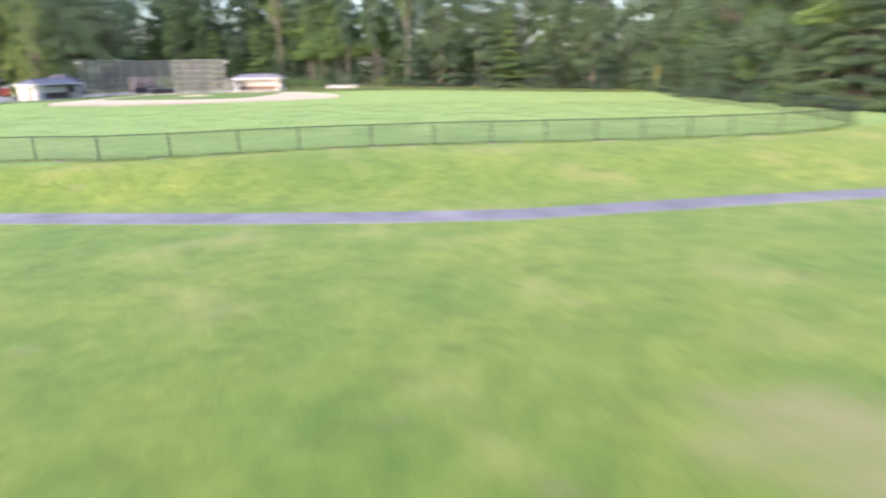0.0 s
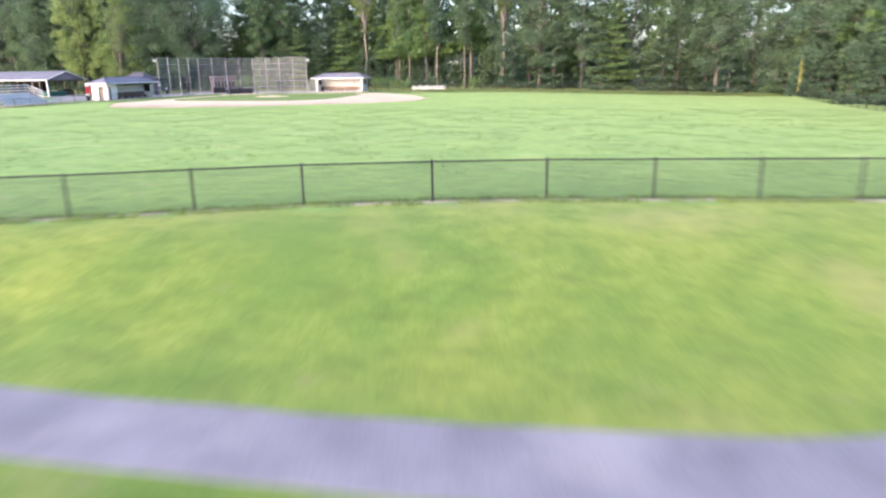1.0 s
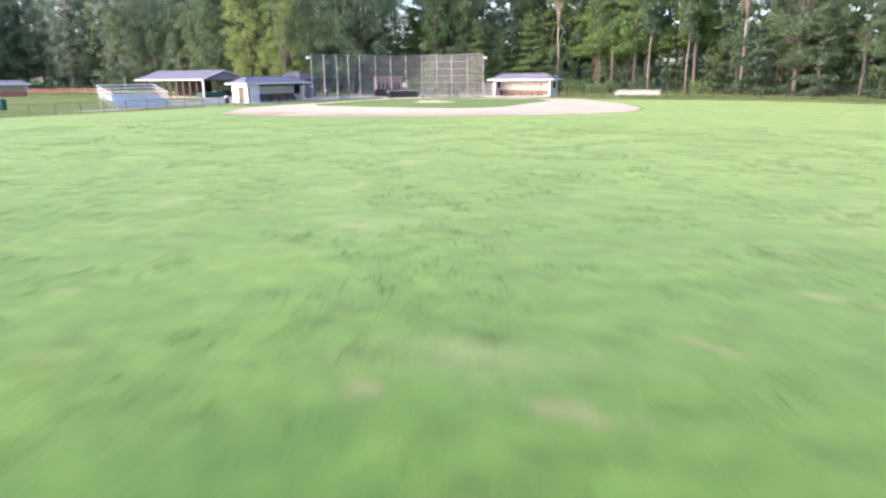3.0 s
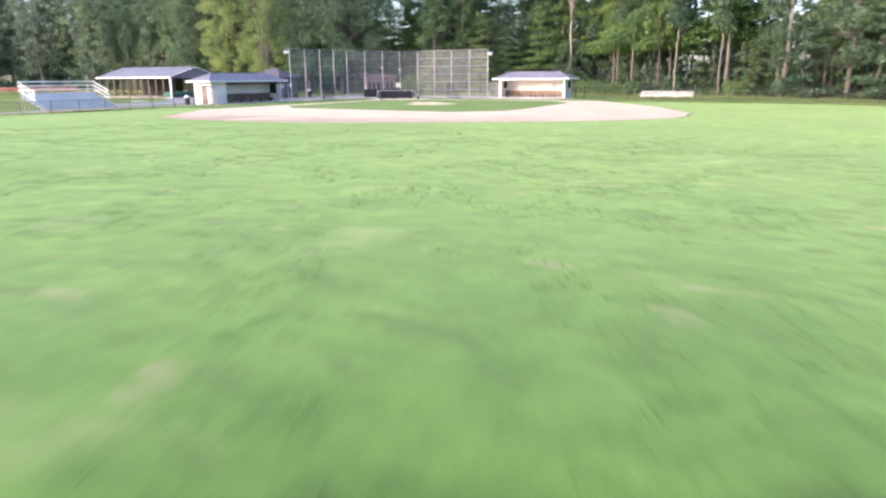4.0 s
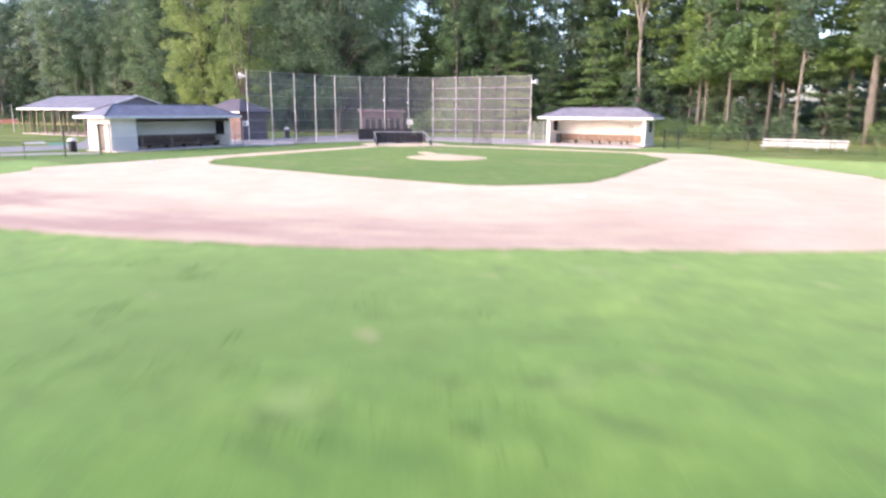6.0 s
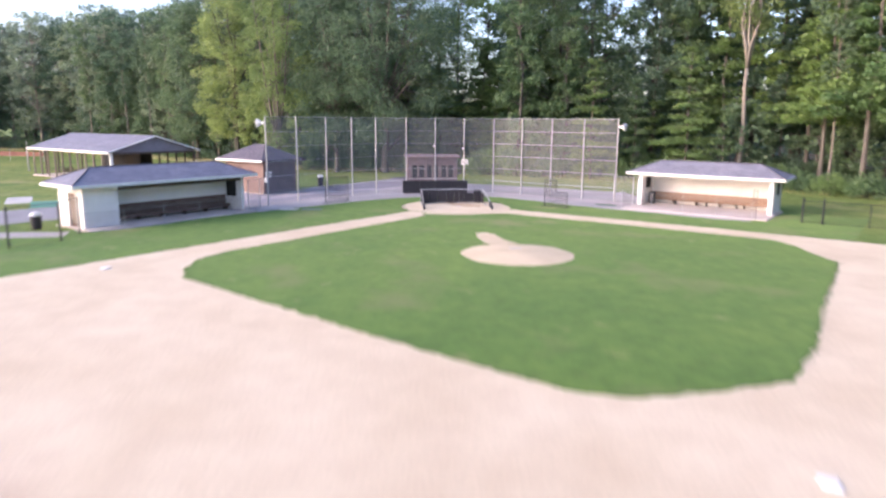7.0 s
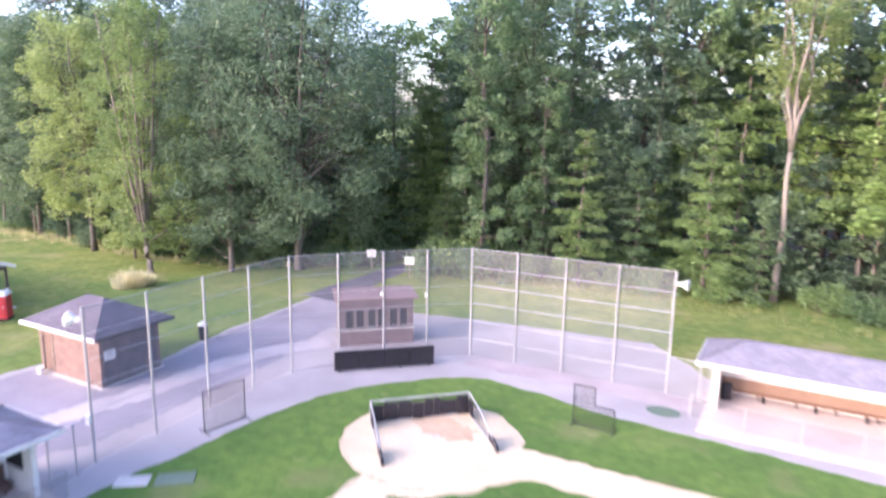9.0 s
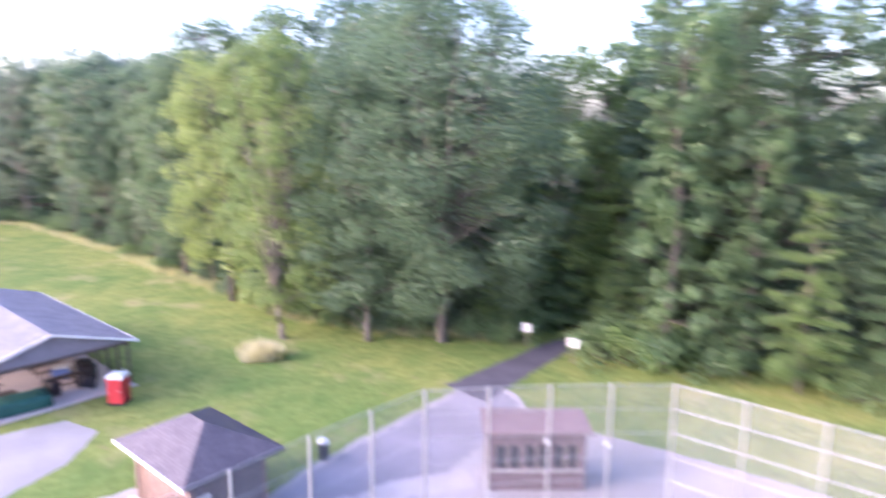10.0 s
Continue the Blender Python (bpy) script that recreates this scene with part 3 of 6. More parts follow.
def dome(cx, cy, r, h, z, rings=8, sides=96, seed=2):
    rnd = random.Random(seed)
    edge = [1 + 0.05 * noise.noise((3 * math.cos(i * math.tau / sides), 3 * math.sin(i * math.tau / sides), 5.0)) + rnd.uniform(-0.012, 0.012) for i in range(sides)]
    bm = bmesh.new()
    top = bm.verts.new((cx, cy, z + h))
    last = None
    for k in range(1, rings + 1):
        f = k / rings
        ring = [bm.verts.new((cx + r * f * edge[i] * math.cos(i * math.tau / sides), cy + r * f * edge[i] * math.sin(i * math.tau / sides), z - 0.03 * (k == rings) + h * (1 - smooth(f)))) for i in range(sides)]
        for i in range(sides):
            j = (i + 1) % sides
            bm.faces.new((top, ring[i], ring[j]) if last is None else (last[i], ring[i], ring[j], last[j]))
        last = ring
    return bm


mound = thing("pitchers_mound", pose(0, 0, 0), "low round clay pitcher's mound with a white rubber", "mound", kind="structure")
part("mound_clay", dome(*MOUND_AT, 2.99, 0.20, 0.04), MOUND, mound, smooth=True)
toe = boxed(-0.30, 0.30, -0.076, 0.076, 0.0, 0.03, bevel=0.008)
part("rubber", toe, CONCRETE, mound, "dusty white rubber slab").matrix_basis = pose(-57.0, 116.6, 0.235, 0, 0, 45)
lay("mound_trail", ragged([(-58.2, 118.9), (-59.4, 119.4), (-60.7, 120.6), (-61.4, 120.8), (-61.75, 120.2), (-60.8, 118.9), (-59.9, 118.1), (-58.9, 117.4)], 0.3, 0.06, 8), 0.040, MOUND, "short worn clay trail beside the mound", "trail")

yard = [(-83.4, 106.9), (-80.4, 106.2), (-79.3, 107.5), (-79.1, 110.4), (-79.7, 114.4), (-79.3, 117.5), (-79.1, 120.5), (-78.9, 122.1), (-78.6, 124.2), (-78.45, 126.3), (-78.0, 128.5), (-77.5, 130.8), (-76.25, 133.1), (-74.7, 134.8), (-72.6, 136.75), (-70.9, 137.5), (-67.4, 137.1),
        (-64.4, 136.3), (-57.8, 136.1), (-52.2, 135.6), (-50.3, 136.0), (-49.9, 137.6), (-49.6, 143.0), (-59.4, 143.2), (-61.2, 145.6), (-63.9, 148.4), (-68.5, 148.0), (-73.7, 147.5), (-80.0, 146.4), (-84.5, 146.2), (-87.0, 148.0), (-90.4, 148.0), (-90.0, 142.6), (-89.7, 136.5), (-89.2, 132.2), (-88.6, 129.6), (-93.6, 129.6), (-94.4, 124.6), (-94.6, 121.0), (-91.0, 115.0), (-87.5, 109.8), (-84.5, 108.7)]
lay("gravel_yard", ragged(yard, 0.5, 0.10, 6), 0.010, GRAVEL, "pale grey stone-dust yard behind home plate and dugouts", "yard")
lay("woodland_path", ragged([(-87.4, 145.5), (-87.9, 149.5), (-88.2, 153.0), (-88.5, 157.0), (-88.0, 163.0), (-89.8, 163.4), (-90.9, 157.5), (-91.0, 150.0), (-91.2, 146.0)], 0.5, 0.08, 7), 0.016, ASPHALT_DARK, "dark asphalt path leading into the woods", "path")
DRIVE = plain("purple_grey_drive", (0.215, 0.198, 0.229), (0.305, 0.280, 0.318), 11.0, 0.95, bump=0.012, big=0.3)
lay("service_drive", ragged([(-87.2, 147.6), (-84.9, 145.9), (-84.3, 142.0), (-83.7, 137.5), (-82.9, 133.0), (-82.6, 127.0), (-82.9, 121.5), (-84.2, 118.0), (-87.4, 116.0), (-90.6, 116.0), (-93.8, 121.0), (-93.8, 125.2), (-87.6, 125.4), (-88.2, 129.8), (-88.8, 132.2), (-89.3, 136.5), (-89.6, 142.6), (-90.0, 147.6)], 0.4, 0.22, 15), 0.0145, DRIVE, "dark purple-grey gravel drive from woods to dugout", "drive")
lay("worn_track", ragged([(-88.2, 119.4), (-87.4, 122.0), (-86.5, 126.4), (-86.1, 131.0), (-85.0, 135.2), (-83.0, 138.2), (-81.6, 137.2), (-83.4, 134.4), (-84.5, 130.8), (-84.9, 126.3), (-85.8, 121.8), (-86.8, 118.6)], 0.35, 0.2, 16), 0.019, plain("pale_stone_dust", (0.375, 0.342, 0.350), (0.465, 0.425, 0.432), 9.0, 0.95, bump=0.01, big=0.5), "pale worn wheel track across the gravel yard", "track")
lay("bleacher_walk", ragged([(-79.2, 104.9), (-80.6, 105.9), (-83.2, 103.5), (-84.6, 100.5), (-84.5, 92.0), (-84.1, 83.5), (-81.8, 84.0), (-82.2, 92.0), (-82.7, 99.0), (-81.5, 102.4)], 0.6, 0.08, 9), 0.012, GRAVEL, "narrow grey walk from bleachers to dugout", "path")
PALE_DUST = plain("pale_drive_dust", (0.250, 0.240, 0.252), (0.325, 0.312, 0.326), 9.0, 0.95, bump=0.01, big=0.4)
lay("pavilion_walk", ragged([(-86.4, 100.2), (-86.6, 103.0), (-86.5, 106.3), (-86.0, 108.3), (-87.2, 110.8), (-91.0, 115.6), (-95.6, 119.6), (-97.8, 121.0), (-99.0, 124.6), (-101.6, 127.4), (-104.6, 126.6), (-105.4, 123.2), (-106.0, 119.6), (-101.0, 116.6), (-96.6, 113.6), (-93.0, 110.4), (-93.4, 107.0), (-94.4, 102.0), (-95.0, 98.0), (-88.0, 97.0)], 0.6, 0.10, 10), 0.012, PALE_DUST, "pale dusty drive from the lawn to the pavilion", "path")
TURF_MAT = plain("faded_green_mat", (0.085, 0.250, 0.175), (0.120, 0.310, 0.225), 6.0, 0.9, bump=0.006)
single("turf_mat", boxed(-2.15, 2.15, -1.05, 1.05, 0.0, 0.03, bevel=0.008), TURF_MAT, "faded sea-green practice mat lying on the lawn", "mat", pose(-95.1, 110.8, ground_z(-95.1, 110.8) + 0.012, 0, 0, 157))
single("concrete_pad", boxed(-2.4, 2.4, -0.9, 0.9, -0.08, 0.025, bevel=0.008), CONCRETE, "pale concrete pad beside the green practice mat", "pad", pose(-99.4, 110.6, ground_z(-99.4, 110.6), 0, 0, 157))
for i, (x, y) in enumerate([(-41.3, 101.2), (-69.3, 102.2)]):
    b = single("base_bag", boxed(-0.19, 0.19, -0.19, 0.19, 0.0, 0.045, bevel=0.018), WHITE, "square white canvas base bag on the clay", "base", pose(x, y, 0.014, 0, 0, 0 if i else 3), group="bases")
lay("bare_patch", ragged([(-71.9, 131.0), (-71.0, 132.1), (-69.9, 131.9), (-68.6, 131.5), (-68.3, 130.5), (-69.3, 129.9), (-70.6, 130.1)], 0.25, 0.16, 12), 0.0225, plain("dug_clay", (0.43, 0.30, 0.19), (0.55, 0.41, 0.27), 2.2, 0.95, bump=0.02), "darker dug-up clay inside the batting cage", "infield")
plate = bmesh.new()
pv = [plate.verts.new((x, y, z)) for z in (0, 0.025) for x, y in ((-0.216, 0.216), (0.216, 0.216), (0.216, 0), (0, -0.216), (-0.216, 0))]
plate.faces.new(pv[5:]), plate.faces.new(pv[4::-1])
for k in range(5):
    plate.faces.new((pv[k], pv[(k + 1) % 5], pv[5 + (k + 1) % 5], pv[5 + k]))
single("home_plate", plate, PALE_SLAB, "five-sided dusty rubber home plate in the clay", "home plate", pose(HOME[0], HOME[1], 0.022, 0, 0, 45))

lay("dusty_strip", ragged([(-73.0, 138.6), (-68.0, 138.9), (-63.0, 139.0), (-60.2, 138.9), (-60.0, 140.2), (-63.5, 140.9), (-68.0, 140.9), (-72.5, 140.5)], 0.4, 0.15, 14), 0.016, plain("dusty_clay", (0.33, 0.28, 0.285), (0.42, 0.36, 0.36), 6.0, 0.95, bump=0.01), "trampled pinkish clay strip along the backstop foot", "trail")


# ---- fences ----
def fence_run(name, points, height, material, mesh, label, radius=0.03, posts_r=0.032, bottom=True, follow=True, mids=()):
    """Chain-link fence through the given post places: each post, each bay's top rail and netting are parts."""
    ob = thing(name, pose(0, 0, 0), label, "fence")
    hz = [ground_z(x, y) if follow else 0.0 for x, y in points]
    for (x, y), z in zip(points, hz):
        part("post", tubed([(x, y, z - 0.25), (x, y, z + height - 0.01), (x, y, z + height + 0.03)], [posts_r, posts_r, posts_r * 0.5], 8), material, ob)
    for (p, zp), (q, zq) in zip(zip(points, hz), list(zip(points, hz))[1:]):
        part("top_rail", tubed([(*p, zp + height - 0.03), (*q, zq + height - 0.03)], radius * 0.75, 6), material, ob)
        if bottom:
            part("bottom_rail", tubed([(*p, zp + 0.05), (*q, zq + 0.05)], radius * 0.3, 5), material, ob)
        for f in mids:
            part("middle_rail", tubed([(*p, zp + f * height), (*q, zq + f * height)], radius * 0.6, 6), material, ob)
        part("netting", sheet(p, q, (zp + 0.03, zq + 0.03), (zp + height - 0.04, zq + height - 0.04)), mesh, ob)
    return ob


def along(points, step):
    """Places at even steps along a broken line."""
    out, left = [points[0]], step
    for (x0, y0), (x1, y1) in zip(points, points[1:]):
        d, run = math.hypot(x1 - x0, y1 - y0), 0.0
        while d - run >= left - 1e-6:
            run += left
            out.append((x0 + (x1 - x0) * run / d, y0 + (y1 - y0) * run / d))
            left = step
        left -= d - run
    return out


centre = [(-27.6, 22.5), (-24.8, 23.6), (-22.0, 24.4), (-19.0, 24.75), (-16.15, 24.7), (-13.6, 25.75), (-11.1, 27.0), (-8.75, 28.13), (-5.69, 29.18), (-2.89, 29.95), (-0.25, 30.4), (2.28, 30.8), (4.62, 31.15), (6.85, 31.5), (9.1, 32.05), (11.2, 32.7), (13.8, 33.7), (16.3, 35.2), (18.2, 37.0), (19.6, 39.0)]
fence_run("outfield_fence", centre, 1.05, BLACK_STEEL, CHAIN_BLACK, "low black chain-link fence along the outfield bank")
bm = bmesh.new()
strip = []
for x, y in along(centre, 0.4):
    wob = [0.10 * noise.noise((x * 1.1, s, 4.0)) for s in (0, 7)]
    strip.append([bm.verts.new((x, y + s, ground_z(x, y + s) + dz)) for s, dz in ((-0.27 + wob[0], -0.01), (-0.12 + wob[0], 0.012), (0.10 + wob[1], 0.012), (0.22 + wob[1], -0.01))])
for p, q in zip(strip, strip[1:]):
    for k in range(3):
        bm.faces.new((p[k], q[k], q[k + 1], p[k + 1]))
single("fence_verge", bm, plain("dead_grass_verge", (0.15, 0.165, 0.065), (0.46, 0.385, 0.29), 2.6, 0.95, bump=0.02, big=1.7), "strip of dead grass along the outfield fence", "verge", kind="structure")
fence_run("woodside_fence", along([(19.6, 39.0), (20.6, 60.0), (22.5, 90.0), (26.0, 129.5)], 3.0), 1.25, BLACK_STEEL, CHAIN_BLACK, "dark chain-link fence running beside the woods")
fence_run("bleacher_fence", along([(-77.7, 101.6), (-77.6, 40.0)], 2.6), 1.15, BLACK_STEEL, CHAIN_THIN, "low black chain-link fence before the bleachers", radius=0.018, posts_r=0.026, bottom=False)
fence_run("dugout_side_fence", [(-77.7, 101.6), (-77.9, 104.2), (-79.6, 106.0)], 2.1, BLACK_STEEL, CHAIN_THIN, "tall black chain-link fence at the dugout's end", posts_r=0.055)
fence_run("dugout_front_fence", [(-79.6, 106.0), (-79.5, 108.6), (-79.5, 111.2), (-79.6, 113.8), (-79.6, 116.4), (-79.6, 118.6)], 1.15, STEEL, CHAIN_THIN, "low grey chain-link fence before the white dugout", radius=0.012, posts_r=0.022)
fence_run("dugout_front_fence", [(-60.1, 138.2), (-57.6, 137.75), (-55.2, 137.65), (-52.8, 137.55), (-50.4, 137.5)], 1.2, STEEL, CHAIN_THIN, "low grey chain-link fence before the lit dugout", radius=0.012, posts_r=0.022)
fence_run("dugout_side_fence", [(-50.4, 137.5), (-50.15, 137.5)], 2.0, BLACK_STEEL, CHAIN_THIN, "two thin dark posts closing the dugout fence", posts_r=0.018, radius=0.012, bottom=False)
fence_run("foul_line_fence", along([(-47.3, 137.6), (-46.1, 137.65)], 1.18) + along([(-43.5, 137.7), (20.0, 137.0)], 3.0), 1.5, BLACK_STEEL, CHAIN_THIN, "dark chain-link fence along the foul line", posts_r=0.035)
for x in (-47.3, -46.1):
    gp = thing("gate_post", pose(x, 137.52, ground_z(x, 137.5)), "thick black steel gate post in the fence line", "post", "gate posts")
    part("shaft", tubed([(0, 0, -0.3), (0, 0, 1.62)], 0.065, 10), BLACK_STEEL, gp)
    part("cap", tubed([(0, 0, 1.62), (0, 0, 1.65), (0, 0, 1.69)], [0.075, 0.075, 0.03], 10), BLACK_STEEL, gp)
fence_run("gate_fence", [(-61.7, 140.5), (-60.0, 140.3), (-59.5, 140.0)], 2.2, STEEL, CHAIN, "short grey chain-link fence beside the backstop", radius=0.02)
fence_run("gate_fence", [(-81.2, 120.8), (-80.9, 119.8), (-80.7, 118.6)], 2.2, STEEL, CHAIN, "short grey chain-link gate between dugout and backstop", radius=0.018)

# backstop: tall galvanised posts, rails and netting in three runs
BACKSTOP = [(-81.2, 120.8), (-81.2, 123.8), (-81.2, 126.95), (-81.1, 129.85), (-80.9, 132.7), (-79.1, 134.75), (-77.3, 136.7), (-75.4, 138.55), (-73.35, 140.33), (-70.45, 140.45), (-67.55, 140.5), (-64.6, 140.6), (-61.69, 140.72)]
TOP = 6.72
backstop = thing("backstop", pose(0, 0, 0), "tall galvanised steel backstop with chain-link netting", "backstop")
for x, y in BACKSTOP:
    part("post", tubed([(x, y, -0.3), (x, y, TOP + 0.05)], 0.058, 10), STEEL, backstop)
for i, (p, q) in enumerate(zip(BACKSTOP, BACKSTOP[1:])):
    off = Vector((p[1] - q[1], q[0] - p[0])).normalized() * 0.07
    a, b = (p[0] + off.x, p[1] + off.y), (q[0] + off.x, q[1] + off.y)
    for k, z in enumerate((TOP, 5.6, 4.48, 3.36, 2.24, 1.12)):
        part("rail", tubed([(*a, z), (*b, z)], 0.027 if i >= 8 else 0.0165 if k == 0 else 0.011, 6), STEEL, backstop)
    part("netting", sheet(a, b, 0.05, TOP), CHAIN, backstop)


def loudspeaker(x, y, z, turn):
    """A white horn on a bracket."""
    ob = thing("loudspeaker", pose(x, y, z, 0, 0, turn), "white plastic horn loudspeaker on the backstop post", "loudspeaker", "loudspeakers")
    part("horn", tubed([(0.05, 0, 0), (0.20, 0, 0), (0.34, 0, 0.0), (0.42, 0, 0), (0.40, 0, 0)], [0.10, 0.16, 0.27, 0.31, 0.26], 16), WHITE, ob, smooth=True)
    part("driver", tubed([(-0.12, 0, 0), (0.06, 0, 0)], 0.10, 12), WHITE, ob)
    part("bracket", boxed(-0.20, -0.06, -0.03, 0.03, -0.05, 0.05, bevel=0.008), STEEL, ob)


loudspeaker(-81.41, 120.72, 6.25, 200)
loudspeaker(-61.46, 140.68, 6.1, -10)
box_ = single("junction_box", boxed(-0.13, 0.13, -0.07, 0.07, -0.2, 0.2, bevel=0.02), WHITE, "small white plastic box strapped to a backstop post", "junction box", pose(-81.2, 120.66, 2.0))
for (x, y), z in (((-77.3, 136.6), 4.3), ((-75.4, 138.45), 4.1)):
    lamp = thing("spotlight", pose(x, y, z), "small white lamp clamped to a backstop post", "lamp", "spotlights")
    part("head", tubed([(0.02, -0.10, 0), (0.10, -0.22, -0.05)], [0.07, 0.10], 10), WHITE, lamp)
    part("clamp", boxed(-0.03, 0.06, -0.12, -0.02, -0.05, 0.05, bevel=0.006), WHITE, lamp)

# black padded wall at the foot of the backstop
pad = thing("padded_wall", pose(-76.65, 135.85, 0, 0, 0, 42.5), "long black vinyl padded wall before the backstop", "padded wall")
for k in range(4):
    x0 = -2.92 + k * 1.46
    part("pad", boxed(x0 + 0.004, x0 + 1.456, -0.09, 0.09, 0.10, 1.22, bevel=0.03), BLACK_VINYL, pad)
for x in (-2.6, -0.9, 0.9, 2.6):
    part("foot", boxed(x - 0.05, x + 0.05, -0.05, 0.30, 0.0, 0.12), BLACK_STEEL, pad)


# ---- roofs and buildings ----
def hip_roof(bm, x0, x1, y0, y1, z, h, ridge):
    """A hipped roof over a rectangle; the ridge runs along x over ridge = (a, b)."""
    ym = (y0 + y1) / 2
    a, b = (ridge[0], ym, z + h), (ridge[1], ym, z + h)
    c = [(x0, y0, z), (x1, y0, z), (x1, y1, z), (x0, y1, z)]
    quad_slab(bm, (c[0], c[1], b, a), 0.05)
    quad_slab(bm, (c[2], c[3], a, b), 0.05)
    quad_slab(bm, (c[1], c[2], b), 0.05)
    quad_slab(bm, (c[3], c[0], a), 0.05)
    return bm


def ridge_cap(bm, a, b):
    return tube(bm, [a, b], 0.05, 6)


def dugout(name, m, length, room, label, lit, group):
    """A long open dugout. Its front faces -y; x runs along the front; a store room fills the first metres where room > 0."""
    ob = thing(name, m, label, "dugout", group)
    d, eave, t = 3.0, 2.5, 0.2
    part("floor_slab", boxed(-0.25, length + 0.25, -1.05 if room else -2.85, d + 0.1, -0.05, 0.07, bevel=0.015), PALE_SLAB, ob)
    part("back_wall", boxed(0, length, d - t, d, 0.07, eave), BLOCK, ob)
    for x0, x1 in ((0, t), (length - t, length)):
        if x0 == 0 and room:
            # end wall with a doorway
            part("end_wall", boxed(x0, x1, 0.002, 0.75, 0.07, eave), BLOCK, ob)
            part("end_wall", boxed(x0, x1, 1.75, d - t, 0.07, eave), BLOCK, ob)
            part("lintel", boxed(x0, x1, 0.75, 1.75, 2.12, eave), BLOCK, ob)
            door = part("door", boxed(x0 + 0.05, x0 + 0.10, 0.80, 1.70, 0.09, 2.08, bevel=0.008), WOOD_BROWN, ob, "weathered brown wooden door")
            part("door_panel", boxed(x0 + 0.030, x0 + 0.052, 0.95, 1.55, 0.30, 1.90, bevel=0.006), WOOD_GREY, door)
            part("door_handle", tubed([(x0 + 0.02, 1.60, 0.98), (x0 + 0.02, 1.60, 1.16)], 0.014, 6), STEEL, door)
            for y0, y1, z0, z1 in ((0.66, 0.78, 0.07, 2.2), (1.72, 1.84, 0.07, 2.2), (0.78, 1.72, 2.10, 2.2)):
                part("door_frame", boxed(x0 - 0.03, x0 + 0.03, y0, y1, z0, z1, bevel=0.006), WHITE, ob)
        else:
            # end wall with a dark screened opening at its back half
            zs, ys, yf = (0.98, d - t - 0.02, 0.62) if room else (1.30, 2.45, 1.2)
            part("end_wall", boxed(x0, x1, 0.36, d - t, 0.07, zs), BLOCK, ob)
            part("end_wall", boxed(x0, x1, 0.36, d - t, 2.28, eave), BLOCK, ob)
            part("end_wall", boxed(x0, x1, 0.36, yf, zs, 2.28), BLOCK, ob)
            part("end_wall", boxed(x0, x1, ys, d - t, zs, 2.28), BLOCK, ob)
            part("screen", boxed(x0 + 0.06, x1 - 0.06, yf, ys, zs, 2.28), DARK, ob, "dark screened side opening")
    first = room if room else 0.0
    if room:
        part("front_wall", boxed(t, room, 0, t, 0.07, eave), BLOCK, ob)
        # lighter colour here makes up for light missing under the roof
        part("inner_wall", boxed(room, length - t - 0.002, 1.76, 1.90, 0.07, eave - 0.01), LIFTED_WHITE, ob, "white back wall, colour lifted to brighten the shaded interior")
        part("partition", boxed(room - t, room, t + 0.002, d - t, 0.07, eave), BLOCK, ob)
        part("end_pier", boxed(length - t, length, 0, 0.34, 0.07, eave, bevel=0.01), BLOCK, ob)
    else:
        for x0 in (0, length - 0.32):
            part("front_pier", boxed(x0, x0 + 0.32, 0, 0.34, 0.07, eave, bevel=0.01), WHITE, ob)
    part("front_beam", boxed(first, length - 0.002 - (t if room else 0), 0.02, 0.18, 2.20 if room else 2.32, 2.498, bevel=0.008), WOOD_DARK if room else WHITE, ob)
    # bench with planked back
    a, b = first + 0.06, length - t - 0.15
    wood = WOOD_BROWN if room else WOOD
    back = thing("bench", pose(0, 0, 0), "long plank bench with a boarded back", "bench")
    back.matrix_basis = m
    seat = 0.44 if room else 0.34
    rear = 1.72 if room else d - t - 0.02       # line of the bench back
    for k in range(4):
        z = (0.46 if room else 0.30) + k * 0.165
        part("back_board", boxed(a, b, rear - 0.04, rear, z, z + 0.155, bevel=0.008), wood, back)
    for k in range(3):
        y = rear - 0.50 + k * 0.15
        part("seat_board", boxed(a, b, y, y + 0.14, seat, seat + 0.045, bevel=0.008), wood, back)
    if room:
        part("front_board", boxed(a, b, rear - 0.53, rear - 0.504, 0.24, 0.455, bevel=0.008), wood, back)
    legs = 6
    for k in range(legs):
        x = a + 0.25 + (b - a - 0.5) * k / (legs - 1)
        part("bracket", boxed(x - 0.04, x + 0.04, rear - 0.48, rear - 0.05, 0.07, seat), wood if room else WOOD_DARK, back)
    # roof: shingled hips, white fascia, boarded soffit
    o, od = 0.78, 0.62
    x0, x1, y0, y1 = -o, length + o, -od, d + 0.45
    roof = part("roof", wall_uv(hip_roof(bmesh.new(), x0, x1, y0, y1, 2.66, 0.90, (x0 + 2.05, x1 - 2.05))), SHINGLE, ob, "grey asphalt shingle hip roof")
    ym = (y0 + y1) / 2
    cap = bmesh.new()
    for p, q in (((x0 + 2.05, ym, 3.56), (x1 - 2.05, ym, 3.56)), ((x0, y0, 2.665), (x0 + 2.05, ym, 3.56)), ((x1, y0, 2.665), (x1 - 2.05, ym, 3.56)), ((x0, y1, 2.665), (x0 + 2.05, ym, 3.56)), ((x1, y1, 2.665), (x1 - 2.05, ym, 3.56))):
        ridge_cap(cap, p, q)
    part("ridge_cap", cap, SHINGLE, roof)
